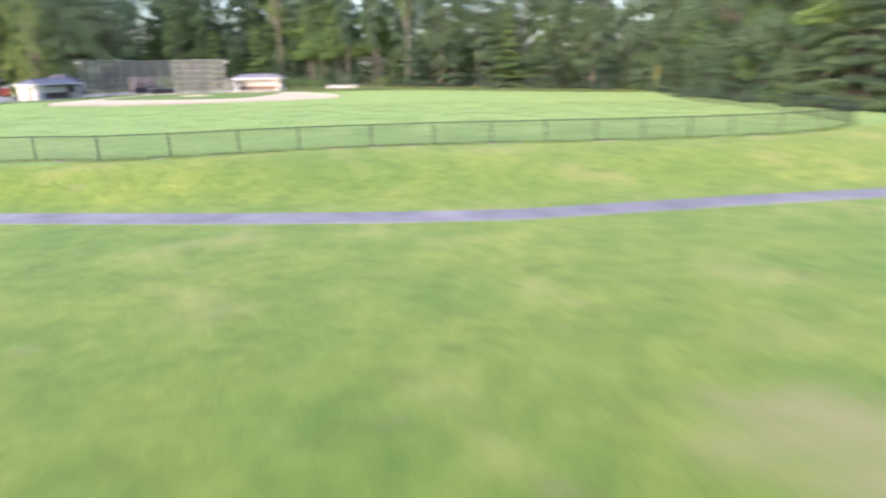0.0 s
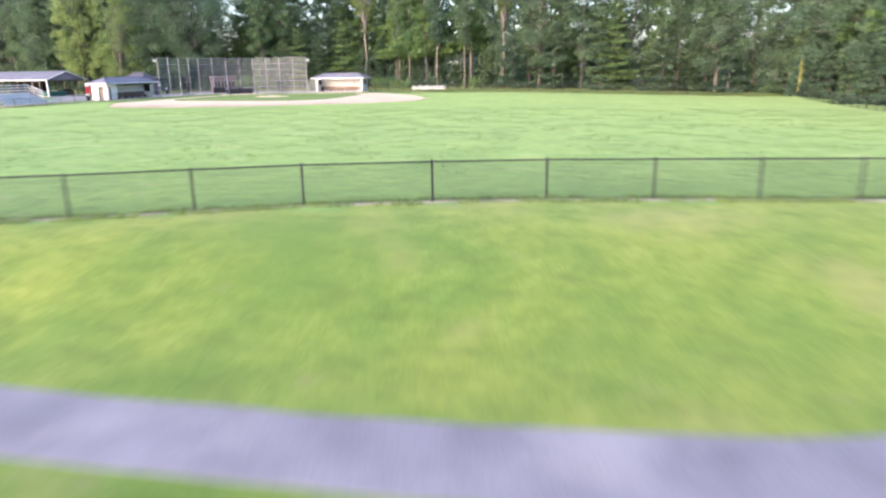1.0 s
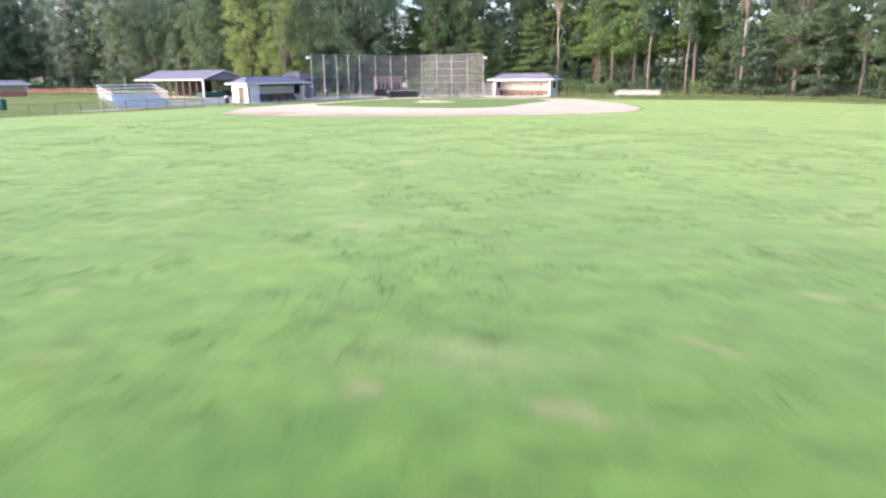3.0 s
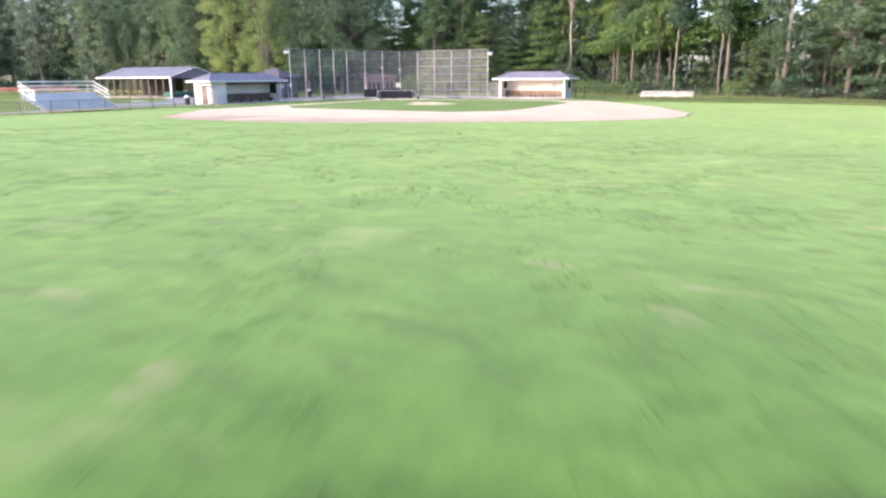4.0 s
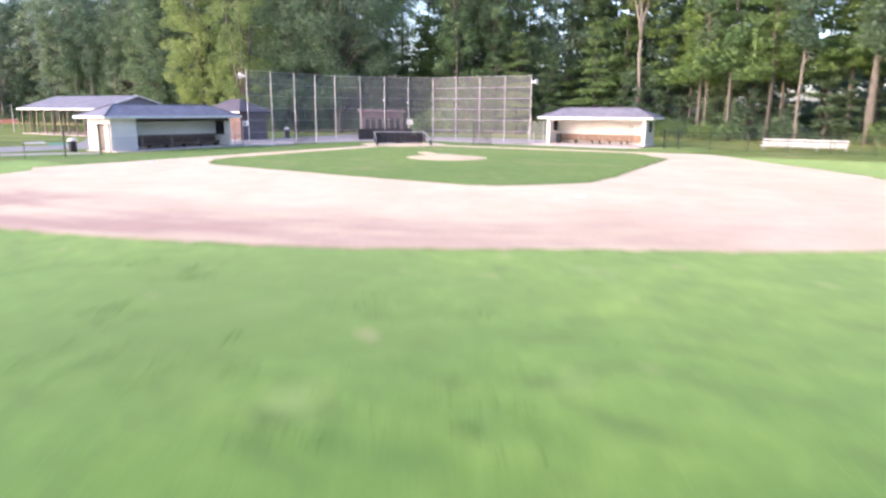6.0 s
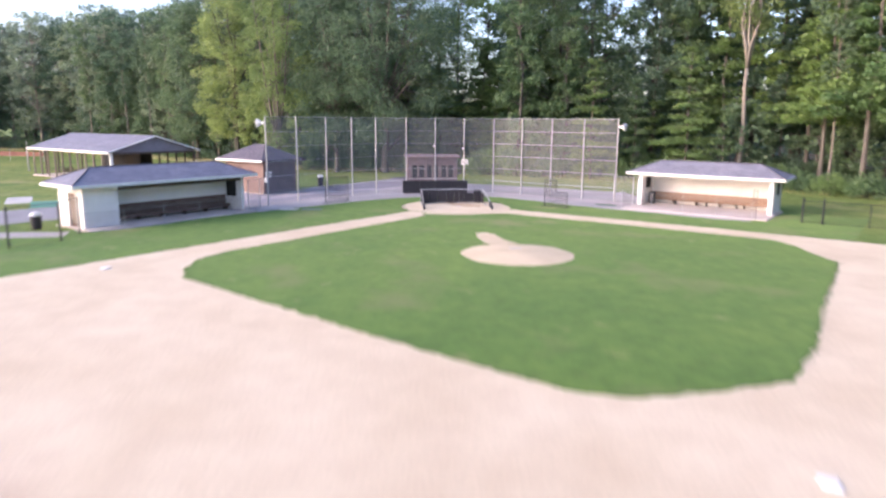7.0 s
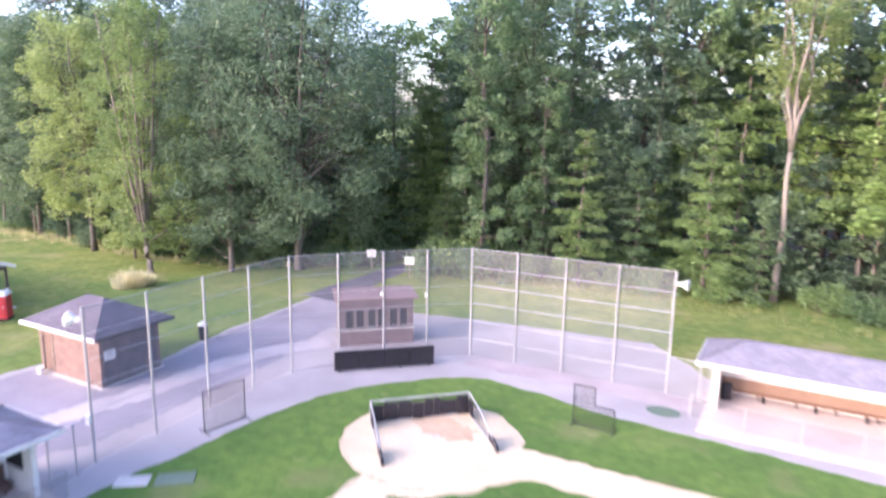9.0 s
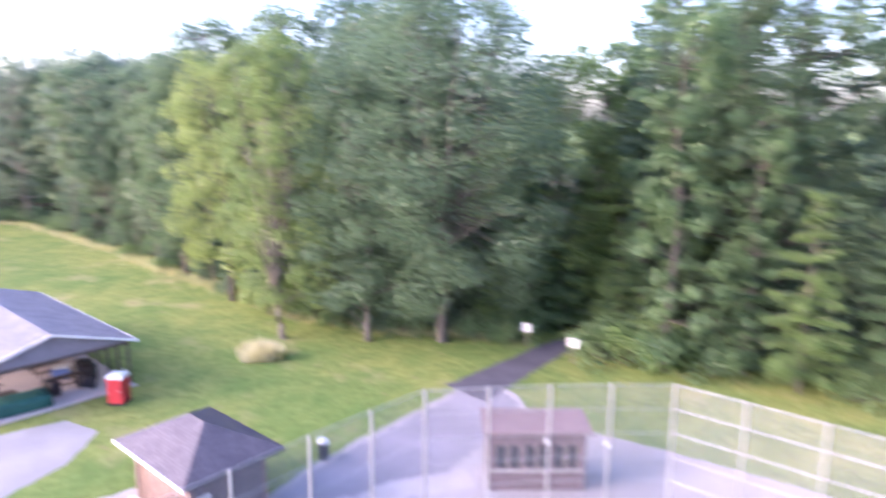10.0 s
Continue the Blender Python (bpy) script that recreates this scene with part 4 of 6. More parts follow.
    for fx0, fx1, fy0, fy1 in ((x0 - 0.025, x1 + 0.025, y0 - 0.025, y0 + 0.01), (x0 - 0.025, x1 + 0.025, y1 - 0.01, y1 + 0.025), (x0 - 0.025, x0 + 0.01, y0 + 0.012, y1 - 0.012), (x1 - 0.01, x1 + 0.025, y0 + 0.012, y1 - 0.012)):
        part("fascia", boxed(fx0, fx1, fy0, fy1, 2.49, 2.672, bevel=0.006), WHITE, ob)
    part("soffit", boxed(x0 + 0.012, x1 - 0.012, y0 + 0.012, y1 - 0.012, 2.505, 2.535), WHITE, ob)
    return ob


dugout("dugout", pose(-80.6, 106.75, 0, 0, 0, 90) @ pose(0, 0, 0), 11.4, 2.15, "white block dugout with store room and dark bench", False, "dugouts")
dugout("dugout", pose(-59.35, 139.62, 0), 9.8, 0, "cream-lit white dugout with brown wooden bench", True, "dugouts")


def bag(x, y, z, s, turn=0):
    ob = thing("equipment_bag", pose(x, y, z, 0, 0, turn), "black equipment bag standing on the dugout floor", "bag", "equipment bags")
    part("body", boxed(-0.2 * s, 0.2 * s, -0.16 * s, 0.16 * s, 0, 0.75 * s, bevel=0.06 * s), BLACK_VINYL, ob)
    part("strap", tubed([(-0.1 * s, -0.17 * s, 0.7 * s), (-0.1 * s, -0.24 * s, 0.45 * s), (-0.1 * s, -0.17 * s, 0.15 * s)], 0.015, 6), BLACK_VINYL, ob)


bag(-58.75, 141.3, 0.07, 1.25, 15)
for x in (-57.0, -54.6, -52.4):
    bag(x, 141.75, 0.07, 0.42, 25)

# brick shed with a dark hipped roof
shed = thing("brick_shed", pose(-93.2, 125.75, 0), "tan brick store shed with a dark hipped roof", "shed")
SX, SY = 5.3, 3.7
part("slab", boxed(-0.15, SX + 0.15, -0.15, SY + 0.15, -0.05, 0.06), CONCRETE, shed)
part("wall_front", wall_uv(boxed(1.25, SX, 0, 0.2, 0.06, 2.9)), BRICK, shed)
part("wall_front", wall_uv(boxed(0, 0.25, 0, 0.2, 0.06, 2.9)), BRICK, shed)
part("wall_front", wall_uv(boxed(0.25, 1.25, 0, 0.2, 2.2, 2.9)), BRICK, shed)
part("wall_back", wall_uv(boxed(0, SX, SY - 0.2, SY, 0.06, 2.9)), BRICK, shed)
part("wall_side", wall_uv(boxed(0, 0.2, 0.2, SY - 0.2, 0.06, 2.9)), BRICK, shed)
# side turned from the sun, its shade put into the brick colour
part("wall_side", wall_uv(boxed(SX - 0.2, SX, 0.2, SY - 0.2, 0.06, 2.9)), BRICK_SHADED, shed, "brick side wall with purplish shade in its colour")
sd = part("door", boxed(0.29, 1.21, 0.05, 0.10, 0.07, 2.17, bevel=0.008), WOOD_BROWN, shed, "brown painted door")
part("door_handle", tubed([(1.12, 0.02, 1.0), (1.12, 0.02, 1.15)], 0.014, 6), STEEL, sd)
part("door_frame", boxed(0.20, 0.29, -0.03, 0.06, 0.06, 2.25), WOOD_GREY, shed)
part("door_frame", boxed(1.21, 1.30, -0.03, 0.06, 0.06, 2.25), WOOD_GREY, shed)
srf = part("roof", wall_uv(hip_roof(bmesh.new(), -0.62, SX + 0.62, -0.62, SY + 0.62, 3.0, 1.32, (1.95, SX - 1.95))), SHINGLE_DARK, shed, "dark shingled hip roof")
for fx0, fx1, fy0, fy1 in ((-0.645, SX + 0.645, -0.645, -0.61), (-0.645, SX + 0.645, SY + 0.61, SY + 0.645), (-0.645, -0.61, -0.608, SY + 0.608), (SX + 0.61, SX + 0.645, -0.608, SY + 0.608)):
    part("fascia", boxed(fx0, fx1, fy0, fy1, 2.84, 3.012), WHITE if fy1 < 0 else SHINGLE_DARK, shed)
part("soffit", boxed(-0.6, SX + 0.6, -0.6, SY + 0.6, 2.86, 2.89), WOOD_GREY, shed)
sign = thing("notice_board", pose(-87.86, 126.3, 1.75), "white notice board fixed to the brick shed", "sign")
part("board", boxed(0, 0.03, -0.32, 0.32, -0.26, 0.26, bevel=0.008), WHITE, sign)
for k in range(4):
    part("text_bar", boxed(0.03, 0.034, -0.24, 0.20 - 0.05 * (k % 2), 0.13 - k * 0.1, 0.16 - k * 0.1), DARK, sign)
bkt = thing("bucket", pose(-92.6, 125.3, 0.06), "small white bucket beside the shed door", "bucket")
part("pail", tubed([(0, 0, 0), (0, 0, 0.36)], [0.14, 0.17], 14), WHITE, bkt)

# press box behind the backstop
press = thing("press_box", pose(-79.35, 139.0, 0, 0, 0, 42), "brown brick press box with large front windows", "press box")
PW, PD, PH = 4.75, 2.0, 3.05
part("wall_back", wall_uv(boxed(-PW / 2, PW / 2, PD - 0.2, PD, 0, PH)), BRICK_BROWN, press)
for s in (-1, 1):
    part("wall_side", wall_uv(boxed(*sorted((s * PW / 2, s * (PW / 2 - 0.2))), 0.2, PD - 0.2, 0, PH)), BRICK_BROWN, press)
Z0, Z1 = 1.12, 2.36
part("wall_front", wall_uv(boxed(-PW / 2, PW / 2, 0, 0.2, 0, Z0)), BRICK_BROWN, press)
part("wall_front", wall_uv(boxed(-PW / 2, PW / 2, 0, 0.2, Z1, PH)), BRICK_BROWN, press)
PANES = [(-2.00, -1.42), (-1.34, -0.76), (-0.58, -0.03), (0.05, 0.60), (0.82, 1.38), (1.46, 2.02)]
for a, b in zip([-PW / 2] + [q for p, q in PANES], [p for p, q in PANES] + [PW / 2]):
    part("wall_pier", wall_uv(boxed(a, b, 0, 0.2, Z0, Z1)), BRICK_BROWN, press)
for a, b in PANES:
    win = part("window", boxed(a + 0.03, b - 0.03, 0.09, 0.11, Z0 + 0.03, Z1 - 0.03), GLASSY, press, "dark window pane")
    for x in (a, b - 0.05):
        part("window_frame", boxed(x, x + 0.05, 0.05, 0.15, Z0, Z1), WOOD_GREY, win)
part("window_sill", boxed(-PW / 2 - 0.03, PW / 2 + 0.03, -0.09, -0.002, Z0 - 0.10, Z0 - 0.02, bevel=0.01), CONCRETE, press)
part("roof", wall_uv(quad_slab(bmesh.new(), [(-PW / 2 - 0.25, -0.3, PH + 0.14), (PW / 2 + 0.25, -0.3, PH + 0.14), (PW / 2 + 0.25, PD + 0.25, PH + 0.22), (-PW / 2 - 0.25, PD + 0.25, PH + 0.22)], 0.16)), plain("rust_roof", (0.185, 0.122, 0.122), (0.240, 0.162, 0.160), 5.0, 0.85), press, "flat reddish-brown roof")

# picnic pavilion
pav = thing("picnic_pavilion", pose(-107.2, 122.2, 0), "open-sided picnic pavilion with a grey gable roof", "pavilion")
PL, PWD = 17.4, 9.6     # runs along -x from the gable at x = 0
part("floor_slab", boxed(-PL - 0.2, 0.5, -0.1, PWD + 0.1, -0.05, 0.09, bevel=0.02), PALE_SLAB, pav)
rz, ez = 4.80, 3.22
for sgn in (0, 1):
    y0, ym = (-0.35, PWD / 2) if sgn == 0 else (PWD + 0.35, PWD / 2)
    part("roof_slope", wall_uv(quad_slab(bmesh.new(), [(-PL - 0.4, y0, ez), (0.45, y0, ez), (0.45, ym, rz), (-PL - 0.4, ym, rz)], 0.10)), SHINGLE, pav, "grey shingle roof slope")
    part("fascia", boxed(-PL - 0.42, 0.47, y0 - 0.03, y0 + 0.03, ez - 0.20, ez + 0.01), WHITE, pav)
    yy = (y0 + ym) / 2
    rake = tubed([(0.47, y0, ez - 0.07), (0.47, ym, rz - 0.07)], 0.09, 4)
    part("rake_board", rake, WHITE, pav)
for x in (0.12, -PL):
    bm = bmesh.new()
    tri = [(x, 0, ez - 0.1), (x, PWD, ez - 0.1), (x, PWD / 2, rz - 0.14)]
    f = [bm.verts.new(p) for p in tri] + [bm.verts.new((p[0] - 0.08, p[1], p[2])) for p in tri]
    bm.faces.new(f[:3]), bm.faces.new(f[:2:-1])
    for k in range(3):
        bm.faces.new((f[k], f[(k + 1) % 3], f[3 + (k + 1) % 3], f[3 + k]))
    part("gable", bm, plain("grey_siding", (0.185, 0.168, 0.200), (0.250, 0.228, 0.268), 4.0, 0.85), pav, "dark grey gable boards")
part("post", boxed(-0.12, 0.12, 0.0, 0.26, 0.09, ez - 0.1, bevel=0.015), WHITE, pav, "white corner post")
for k in range(1, 11):
    x = -PL * k / 10
    part("post", boxed(x - 0.08, x + 0.08, 0.05, 0.21, 0.09, ez - 0.1, bevel=0.012), WOOD_GREY, pav)
for k in range(0, 11):
    x = -PL * k / 10
    part("post", boxed(x - 0.08, x + 0.08, PWD - 0.21, PWD - 0.05, 0.09, ez - 0.1, bevel=0.012), WOOD_DARK, pav)
for k in range(1, 7):
    y = PWD * k / 7
    part("post", boxed(-PL - 0.08, -PL + 0.08, y - 0.08, y + 0.08, 0.09, ez - 0.1, bevel=0.012), WOOD_DARK, pav)
for k in range(11):
    x = -PL * k / 10
    part("tie_beam", boxed(x - 0.05, x + 0.05, 0.1, PWD - 0.1, ez - 0.32, ez - 0.12), WOOD_DARK, pav)
# added wall, coloured dark to stand for the shade behind the posts
part("shade_wall", boxed(-17.3, -8.6, PWD - 1.6, PWD - 1.45, 0.09, 2.9), WOOD_SHADE, pav, "added dark board wall standing for the pavilion's inner shade")
part("shade_wall", boxed(-8.75, -8.6, PWD - 1.45, PWD - 0.25, 0.09, 2.9), WOOD_SHADE, pav)
for x in (-15.8, -12.6, -9.4):
    part("service_hatch", boxed(x - 0.7, x + 0.7, PWD - 1.64, PWD - 1.60, 0.5, 2.2), DARK, pav)


def picnic_table(x, y, turn, mat):
    ob = thing("picnic_table", pose(x, y, 0.09, 0, 0, turn), "dark wooden picnic table under the pavilion", "picnic table", "picnic tables")
    for k in range(4):
        part("top_board", boxed(-0.95, 0.95, -0.36 + k * 0.18, -0.20 + k * 0.18, 0.72, 0.76, bevel=0.006), mat, ob)
    for y0 in (-0.82, 0.56):
        part("seat_board", boxed(-0.95, 0.95, y0, y0 + 0.26, 0.42, 0.46, bevel=0.006), mat, ob)
    for x0 in (-0.65, 0.65):
        for s in (-1, 1):
            part("leg", tubed([(x0, s * 0.72, 0.0), (x0, s * 0.22, 0.72)], 0.045, 4), mat, ob)
        part("cross_bar", boxed(x0 - 0.02, x0 + 0.02, -0.78, 0.78, 0.36, 0.42), mat, ob)


for i, (x, y) in enumerate([(-109.6, 124.6), (-109.8, 128.6), (-113.0, 124.6), (-113.2, 128.4), (-116.6, 124.8), (-116.8, 128.2), (-120.6, 124.6), (-123.2, 124.8)]):
    picnic_table(x, y, 90 + (i * 7) % 11 - 5, WOOD_DARK)
green = thing("covered_stack", pose(-107.6, 125.6, 0.09, 0, 0, 84), "stacked tables under a dark green tarpaulin", "tarpaulin stack")
drape = boxed(-3.4, 1.3, -0.4, 1.4, 0.0, 0.80, bevel=0.10)
bmesh.ops.subdivide_edges(drape, edges=drape.edges[:], cuts=3, use_grid_fill=True)
for v in drape.verts:
    fall = 1 - min(1.0, v.co.z / 0.80)
    v.co += Vector((0.10 * noise.noise(v.co * 1.7), 0.10 * noise.noise(v.co * 1.7 + Vector((7, 0, 0))) - 0.08 * fall * (v.co.y < 0), 0.09 * noise.noise(v.co * 1.3) * (v.co.z > 0.5)))
part("tarpaulin", drape, GREEN_DARK, green, smooth=True)
for x in (-2.6, -1.0, 0.7):
    part("weight_board", boxed(x - 0.12, x + 0.12, 0.1, 1.0, 0.78, 0.89, bevel=0.01), GREEN_DARK, green)
single("utility_post", tubed([(0, 0, -0.3), (0, 0, 3.7)], [0.09, 0.075], 8), CONCRETE, "short pale wooden utility post by the pavilion", "post", pose(-131.5, 124.4, 0))

ice = thing("drinks_cooler", pose(-111.6, 128.9, 0.09, 0, 0, 60), "blue and white drinks cooler under the pavilion roof", "cooler")
part("chest", boxed(-0.55, 0.55, -0.35, 0.35, 0.0, 0.78, bevel=0.05), plain("blue_plastic", (0.10, 0.16, 0.36), (0.15, 0.22, 0.44), 5.0, 0.5), ice)
part("lid", boxed(-0.57, 0.57, -0.37, 0.37, 0.785, 0.92, bevel=0.04), WHITE, ice, "white plastic lid")

# portable toilet
loo = thing("portable_toilet", pose(-104.8, 129.9, 0, 0, 0, 40), "red portable toilet with a white domed roof", "portable toilet")
part("cabin", boxed(-0.50, 0.50, -0.50, 0.50, 0.10, 1.72, bevel=0.04), RED, loo)
part("base", boxed(-0.54, 0.54, -0.57, 0.54, 0.0, 0.12, bevel=0.02), DARK, loo)
part("roof", tubed([(0, 0, 1.72), (0, 0, 1.83), (0, 0, 1.98), (0, 0, 2.03)], [0.73, 0.745, 0.57, 0.35], 4), WHITE, loo, "white plastic domed roof").matrix_basis = pose(0, 0, 0, 0, 0, 45)
ld = part("door", boxed(-0.37, 0.37, -0.535, -0.495, 0.16, 1.64, bevel=0.012), RED, loo)
part("latch", boxed(0.25, 0.32, -0.56, -0.534, 0.9, 1.0), WHITE, ld)
part("vent_pipe", tubed([(0.34, 0.34, 1.74), (0.34, 0.34, 2.16)], 0.05, 8), WHITE, loo)


# ---- bleachers ----
def bleacher(name, m, length, rows, rise, run, label, rails, group="", planks=ALUMINIUM):
    """Aluminium stand: plank seats and foot boards on a frame; rows climb towards +y."""
    ob = thing(name, m, label, "bleachers", group)
    for k in range(rows):
        z, y = 0.42 + k * rise, 0.1 + k * run
        part("seat_plank", boxed(0, length, y, y + 0.26, z, z + 0.045, bevel=0.01), planks, ob)
        if not rails:
            part("front_board", boxed(0, length, y - 0.03, y - 0.002, z - 0.05, z + 0.045, bevel=0.008), planks, ob)
        if k:
            part("foot_plank", boxed(0, length, y - 0.36, y - 0.02, z - 0.40, z - 0.36, bevel=0.008), planks, ob)
            if rails:
                part("riser", boxed(0, length, y - 0.012, y + 0.012, z - 0.36, z - 0.002), ALUMINIUM, ob)
    n = max(2, int(length / 1.9) + 1)
    for i in range(n):
        x = 0.15 + (length - 0.3) * i / (n - 1)
        part("frame_bar", tubed([(x, 0.15, 0.40), (x, 0.15 + (rows - 1) * run, 0.38 + (rows - 1) * rise)], 0.03, 6), STEEL, ob)
        for k in range(rows):
            part("leg", tubed([(x, 0.23 + k * run, 0.0), (x, 0.23 + k * run, 0.42 + k * rise)], 0.025, 6), STEEL, ob)
        part("ground_bar", tubed([(x, 0.0, 0.03), (x, 0.4 + (rows - 1) * run, 0.03)], 0.03, 6), STEEL, ob)
    if rails:
        yb, zb = 0.42 + (rows - 1) * run, 0.42 + (rows - 1) * rise
        for k, dz in enumerate((0.35, 0.72, 1.08)):
            part("back_rail", boxed(-0.05, length + 0.05, yb, yb + 0.04, zb + dz - 0.06, zb + dz + 0.05, bevel=0.008), WHITE, ob)
            for x in (-0.05, length + 0.05):
                part("side_rail", tubed([(x, yb, zb + dz), (x, yb - 1.9 * run * 2, zb + dz - 1.9 * rise * 2)], 0.055, 4), WHITE, ob)
        for i in range(n):
            x = (length) * i / (n - 1)
            part("rail_post", tubed([(x, yb + 0.02, 0.0), (x, yb + 0.02, zb + 1.1)], 0.028, 6), STEEL, ob)
        for x in (-0.05, length + 0.05):
            for f in (0.35, 0.95):
                part("rail_post", tubed([(x, yb - 3.8 * run * f, zb - 3.8 * rise * f - 0.3), (x, yb - 3.8 * run * f, zb + 1.08 - 3.8 * rise * f)], 0.028, 6), STEEL, ob)
    return ob


bleacher("bleachers", pose(-78.9, 86.2, ground_z(-79, 90), 0, 0, 90), 7.2, 6, 0.25, 0.66, "aluminium bleachers with white guard rails", True, "bleachers")
bleacher("bleachers", pose(-40.0, 141.4, 0, 0, 0, -1.5), 6.6, 3, 0.22, 0.6, "low three-row white aluminium bleachers on the grass", False, "bleachers", WHITE)


# ---- practice gear ----
cage = thing("batting_cage", pose(-70.1, 129.75, 0, 0, 0, 43), "low black padded batting cage round home plate", "batting cage")
# back towards +y, arms reach to -y
bx, yb, ya = 2.45, 2.15, -1.75
part("top_bar", tubed([(-bx, yb, 1.12), (bx, yb, 1.12)], 0.045, 8), STEEL, cage)
part("back_net", sheet((-bx, yb + 0.05), (bx, yb + 0.05), 0.1, 1.1), BLACK_NET, cage)
part("base_bar", tubed([(-bx, yb, 0.06), (bx, yb, 0.06)], 0.04, 8), STEEL, cage)
rnd = random.Random(41)
x0 = -bx + 0.05
while x0 < bx - 0.2:
    wide = min(rnd.uniform(0.35, 0.95), bx - 0.05 - x0)
    up, low = rnd.uniform(0.82, 1.02), rnd.uniform(0.02, 0.1)
    pad_ = boxed(x0 + 0.008, x0 + wide - 0.008, yb - 0.08, yb + 0.02, low, up, bevel=0.03)
    for v in pad_.verts:
        v.co += Vector((0.02 * noise.noise(v.co * 3.0), 0.05 * noise.noise(v.co * 2.0), 0.06 * noise.noise(v.co * 4.0)))
    part("skirt_pad", pad_, BLACK_VINYL, cage)
    if rnd.random() < 0.6:
        part("tie_strap", boxed(x0 + 0.1, x0 + 0.15, yb - 0.06, yb + 0.03, up - 0.05, 1.13, bevel=0.006), WHITE if rnd.random() < 0.4 else BLACK_VINYL, cage)
    x0 += wide
for s in (-1, 1):
    x = s * bx
    part("upright", tubed([(x, yb, 0.02), (x, yb, 1.14)], 0.045, 8), STEEL, cage)
    part("side_arm", tubed([(x, yb, 1.12), (x * 1.02, yb - 1.6, 0.95), (x * 1.04, ya, 0.30)], 0.045, 8), STEEL, cage)
    part("side_bar", tubed([(x, yb, 0.06), (x * 1.04, ya, 0.10)], 0.035, 8), STEEL, cage)
    part("side_net", sheet((x, yb - 0.05), (x * 1.02, yb - 1.6), 0.12, (1.05, 0.9)), BLACK_NET, cage)
    part("side_pad", boxed(*sorted((x - s * 0.05, x + s * 0.03)), yb - 0.75, yb - 0.06, 0.10, 0.86, bevel=0.03), BLACK_VINYL, cage)
    part("end_pad", boxed(*sorted((x * 1.04 - s * 0.05, x * 1.04 + s * 0.04)), ya - 0.02, ya + 0.95, 0.06, 0.50, bevel=0.05), BLACK_VINYL, cage)
    wh = part("wheel", tubed([(x * 1.04 - 0.06, ya - 0.1, 0.17), (x * 1.04 + 0.06, ya - 0.1, 0.17)], 0.165, 14), BLACK_VINYL, cage)
    part("hub", tubed([(x * 1.04 - 0.07, ya - 0.1, 0.17), (x * 1.04 + 0.07, ya - 0.1, 0.17)], 0.05, 8), STEEL, wh)


def screen(m, width, height, label, notch=0.0):
    """A free-standing practice screen; notch: the height of its lower half."""
    ob = thing("practice_screen", m, label, "screen", "practice screens")
    out = [(0, 0.03), (0, height), (width, height), (width, 0.03)]
    if notch:
        out = [(0, 0.03), (0, height), (width * 0.52, height), (width * 0.52, notch), (width, notch), (width, 0.03)]
    for (x0, z0), (x1, z1) in zip(out, out[1:] + out[:1]):
        part("frame_bar", tubed([(x0, 0, z0), (x1, 0, z1)], 0.026, 8), BLACK_STEEL, ob)
    for x in (0, width):
        part("foot", tubed([(x, -0.45, 0.03), (x, 0.45, 0.03)], 0.026, 8), BLACK_STEEL, ob)
    if notch:
        part("netting", sheet((0, 0), (width * 0.52, 0), 0.05, height - 0.02), BLACK_NET, ob)
        part("netting", sheet((width * 0.52, 0), (width, 0), 0.05, notch - 0.02), BLACK_NET, ob)
    else:
        part("netting", sheet((0, 0), (width, 0), 0.05, height - 0.02), BLACK_NET, ob)


screen(pose(-79.35, 124.95, 0.01, 0, 0, 78), 2.15, 2.0, "square black-framed practice net on the gravel edge")
screen(pose(-64.95, 134.6, 0.0, 0, 0, -2), 2.0, 2.05, "black L-shaped pitching screen on the grass", 1.15)

# on-deck mats
disc = [(-61.35 + 0.85 * math.cos(a), 138.15 + 0.6 * math.sin(a)) for a in np.linspace(0, math.tau, 28)[:-1]]
bm = bmesh.new()
top = [bm.verts.new((x, y, 0.03)) for x, y in disc]
low = [bm.verts.new((x, y, 0.0)) for x, y in disc]
bm.faces.new(top)
for i in range(len(top)):
    bm.faces.new((top[i], top[(i + 1) % len(top)], low[(i + 1) % len(top)], low[i]))
single("on_deck_mat", bm, GREEN, "round green turf mat on the gravel", "mat", group="mats")
single("on_deck_mat", boxed(-0.75, 0.75, -0.45, 0.45, 0.0, 0.03, bevel=0.01), GREEN, "rectangular green turf mat on the grass edge", "mat", pose(-77.3, 121.6, 0.005, 0, 0, 40), group="mats")
single("plywood_sheet", boxed(-0.65, 0.65, -0.4, 0.4, 0.0, 0.025, bevel=0.004), CONCRETE, "pale worn board lying on the grass edge", "board", pose(-78.6, 120.6, 0.012, 0, 0, 36))


def bin_can(x, y, label, body, lid, h=0.95, r=0.29):
    ob = thing("trash_can", pose(x, y, ground_z(x, y) + 0.012), label, "trash can", "trash cans")
    part("drum", tubed([(0, 0, 0), (0, 0, 0.05), (0, 0, h * 0.5), (0, 0, h)], [r * 0.9, r * 0.94, r, r * 1.02], 18), body, ob, smooth=False)
    part("lid", tubed([(0, 0, h), (0, 0, h + 0.06), (0, 0, h + 0.20), (0, 0, h + 0.24)], [r * 1.08, r * 1.08, r * 0.8, r * 0.35], 18), lid, ob)


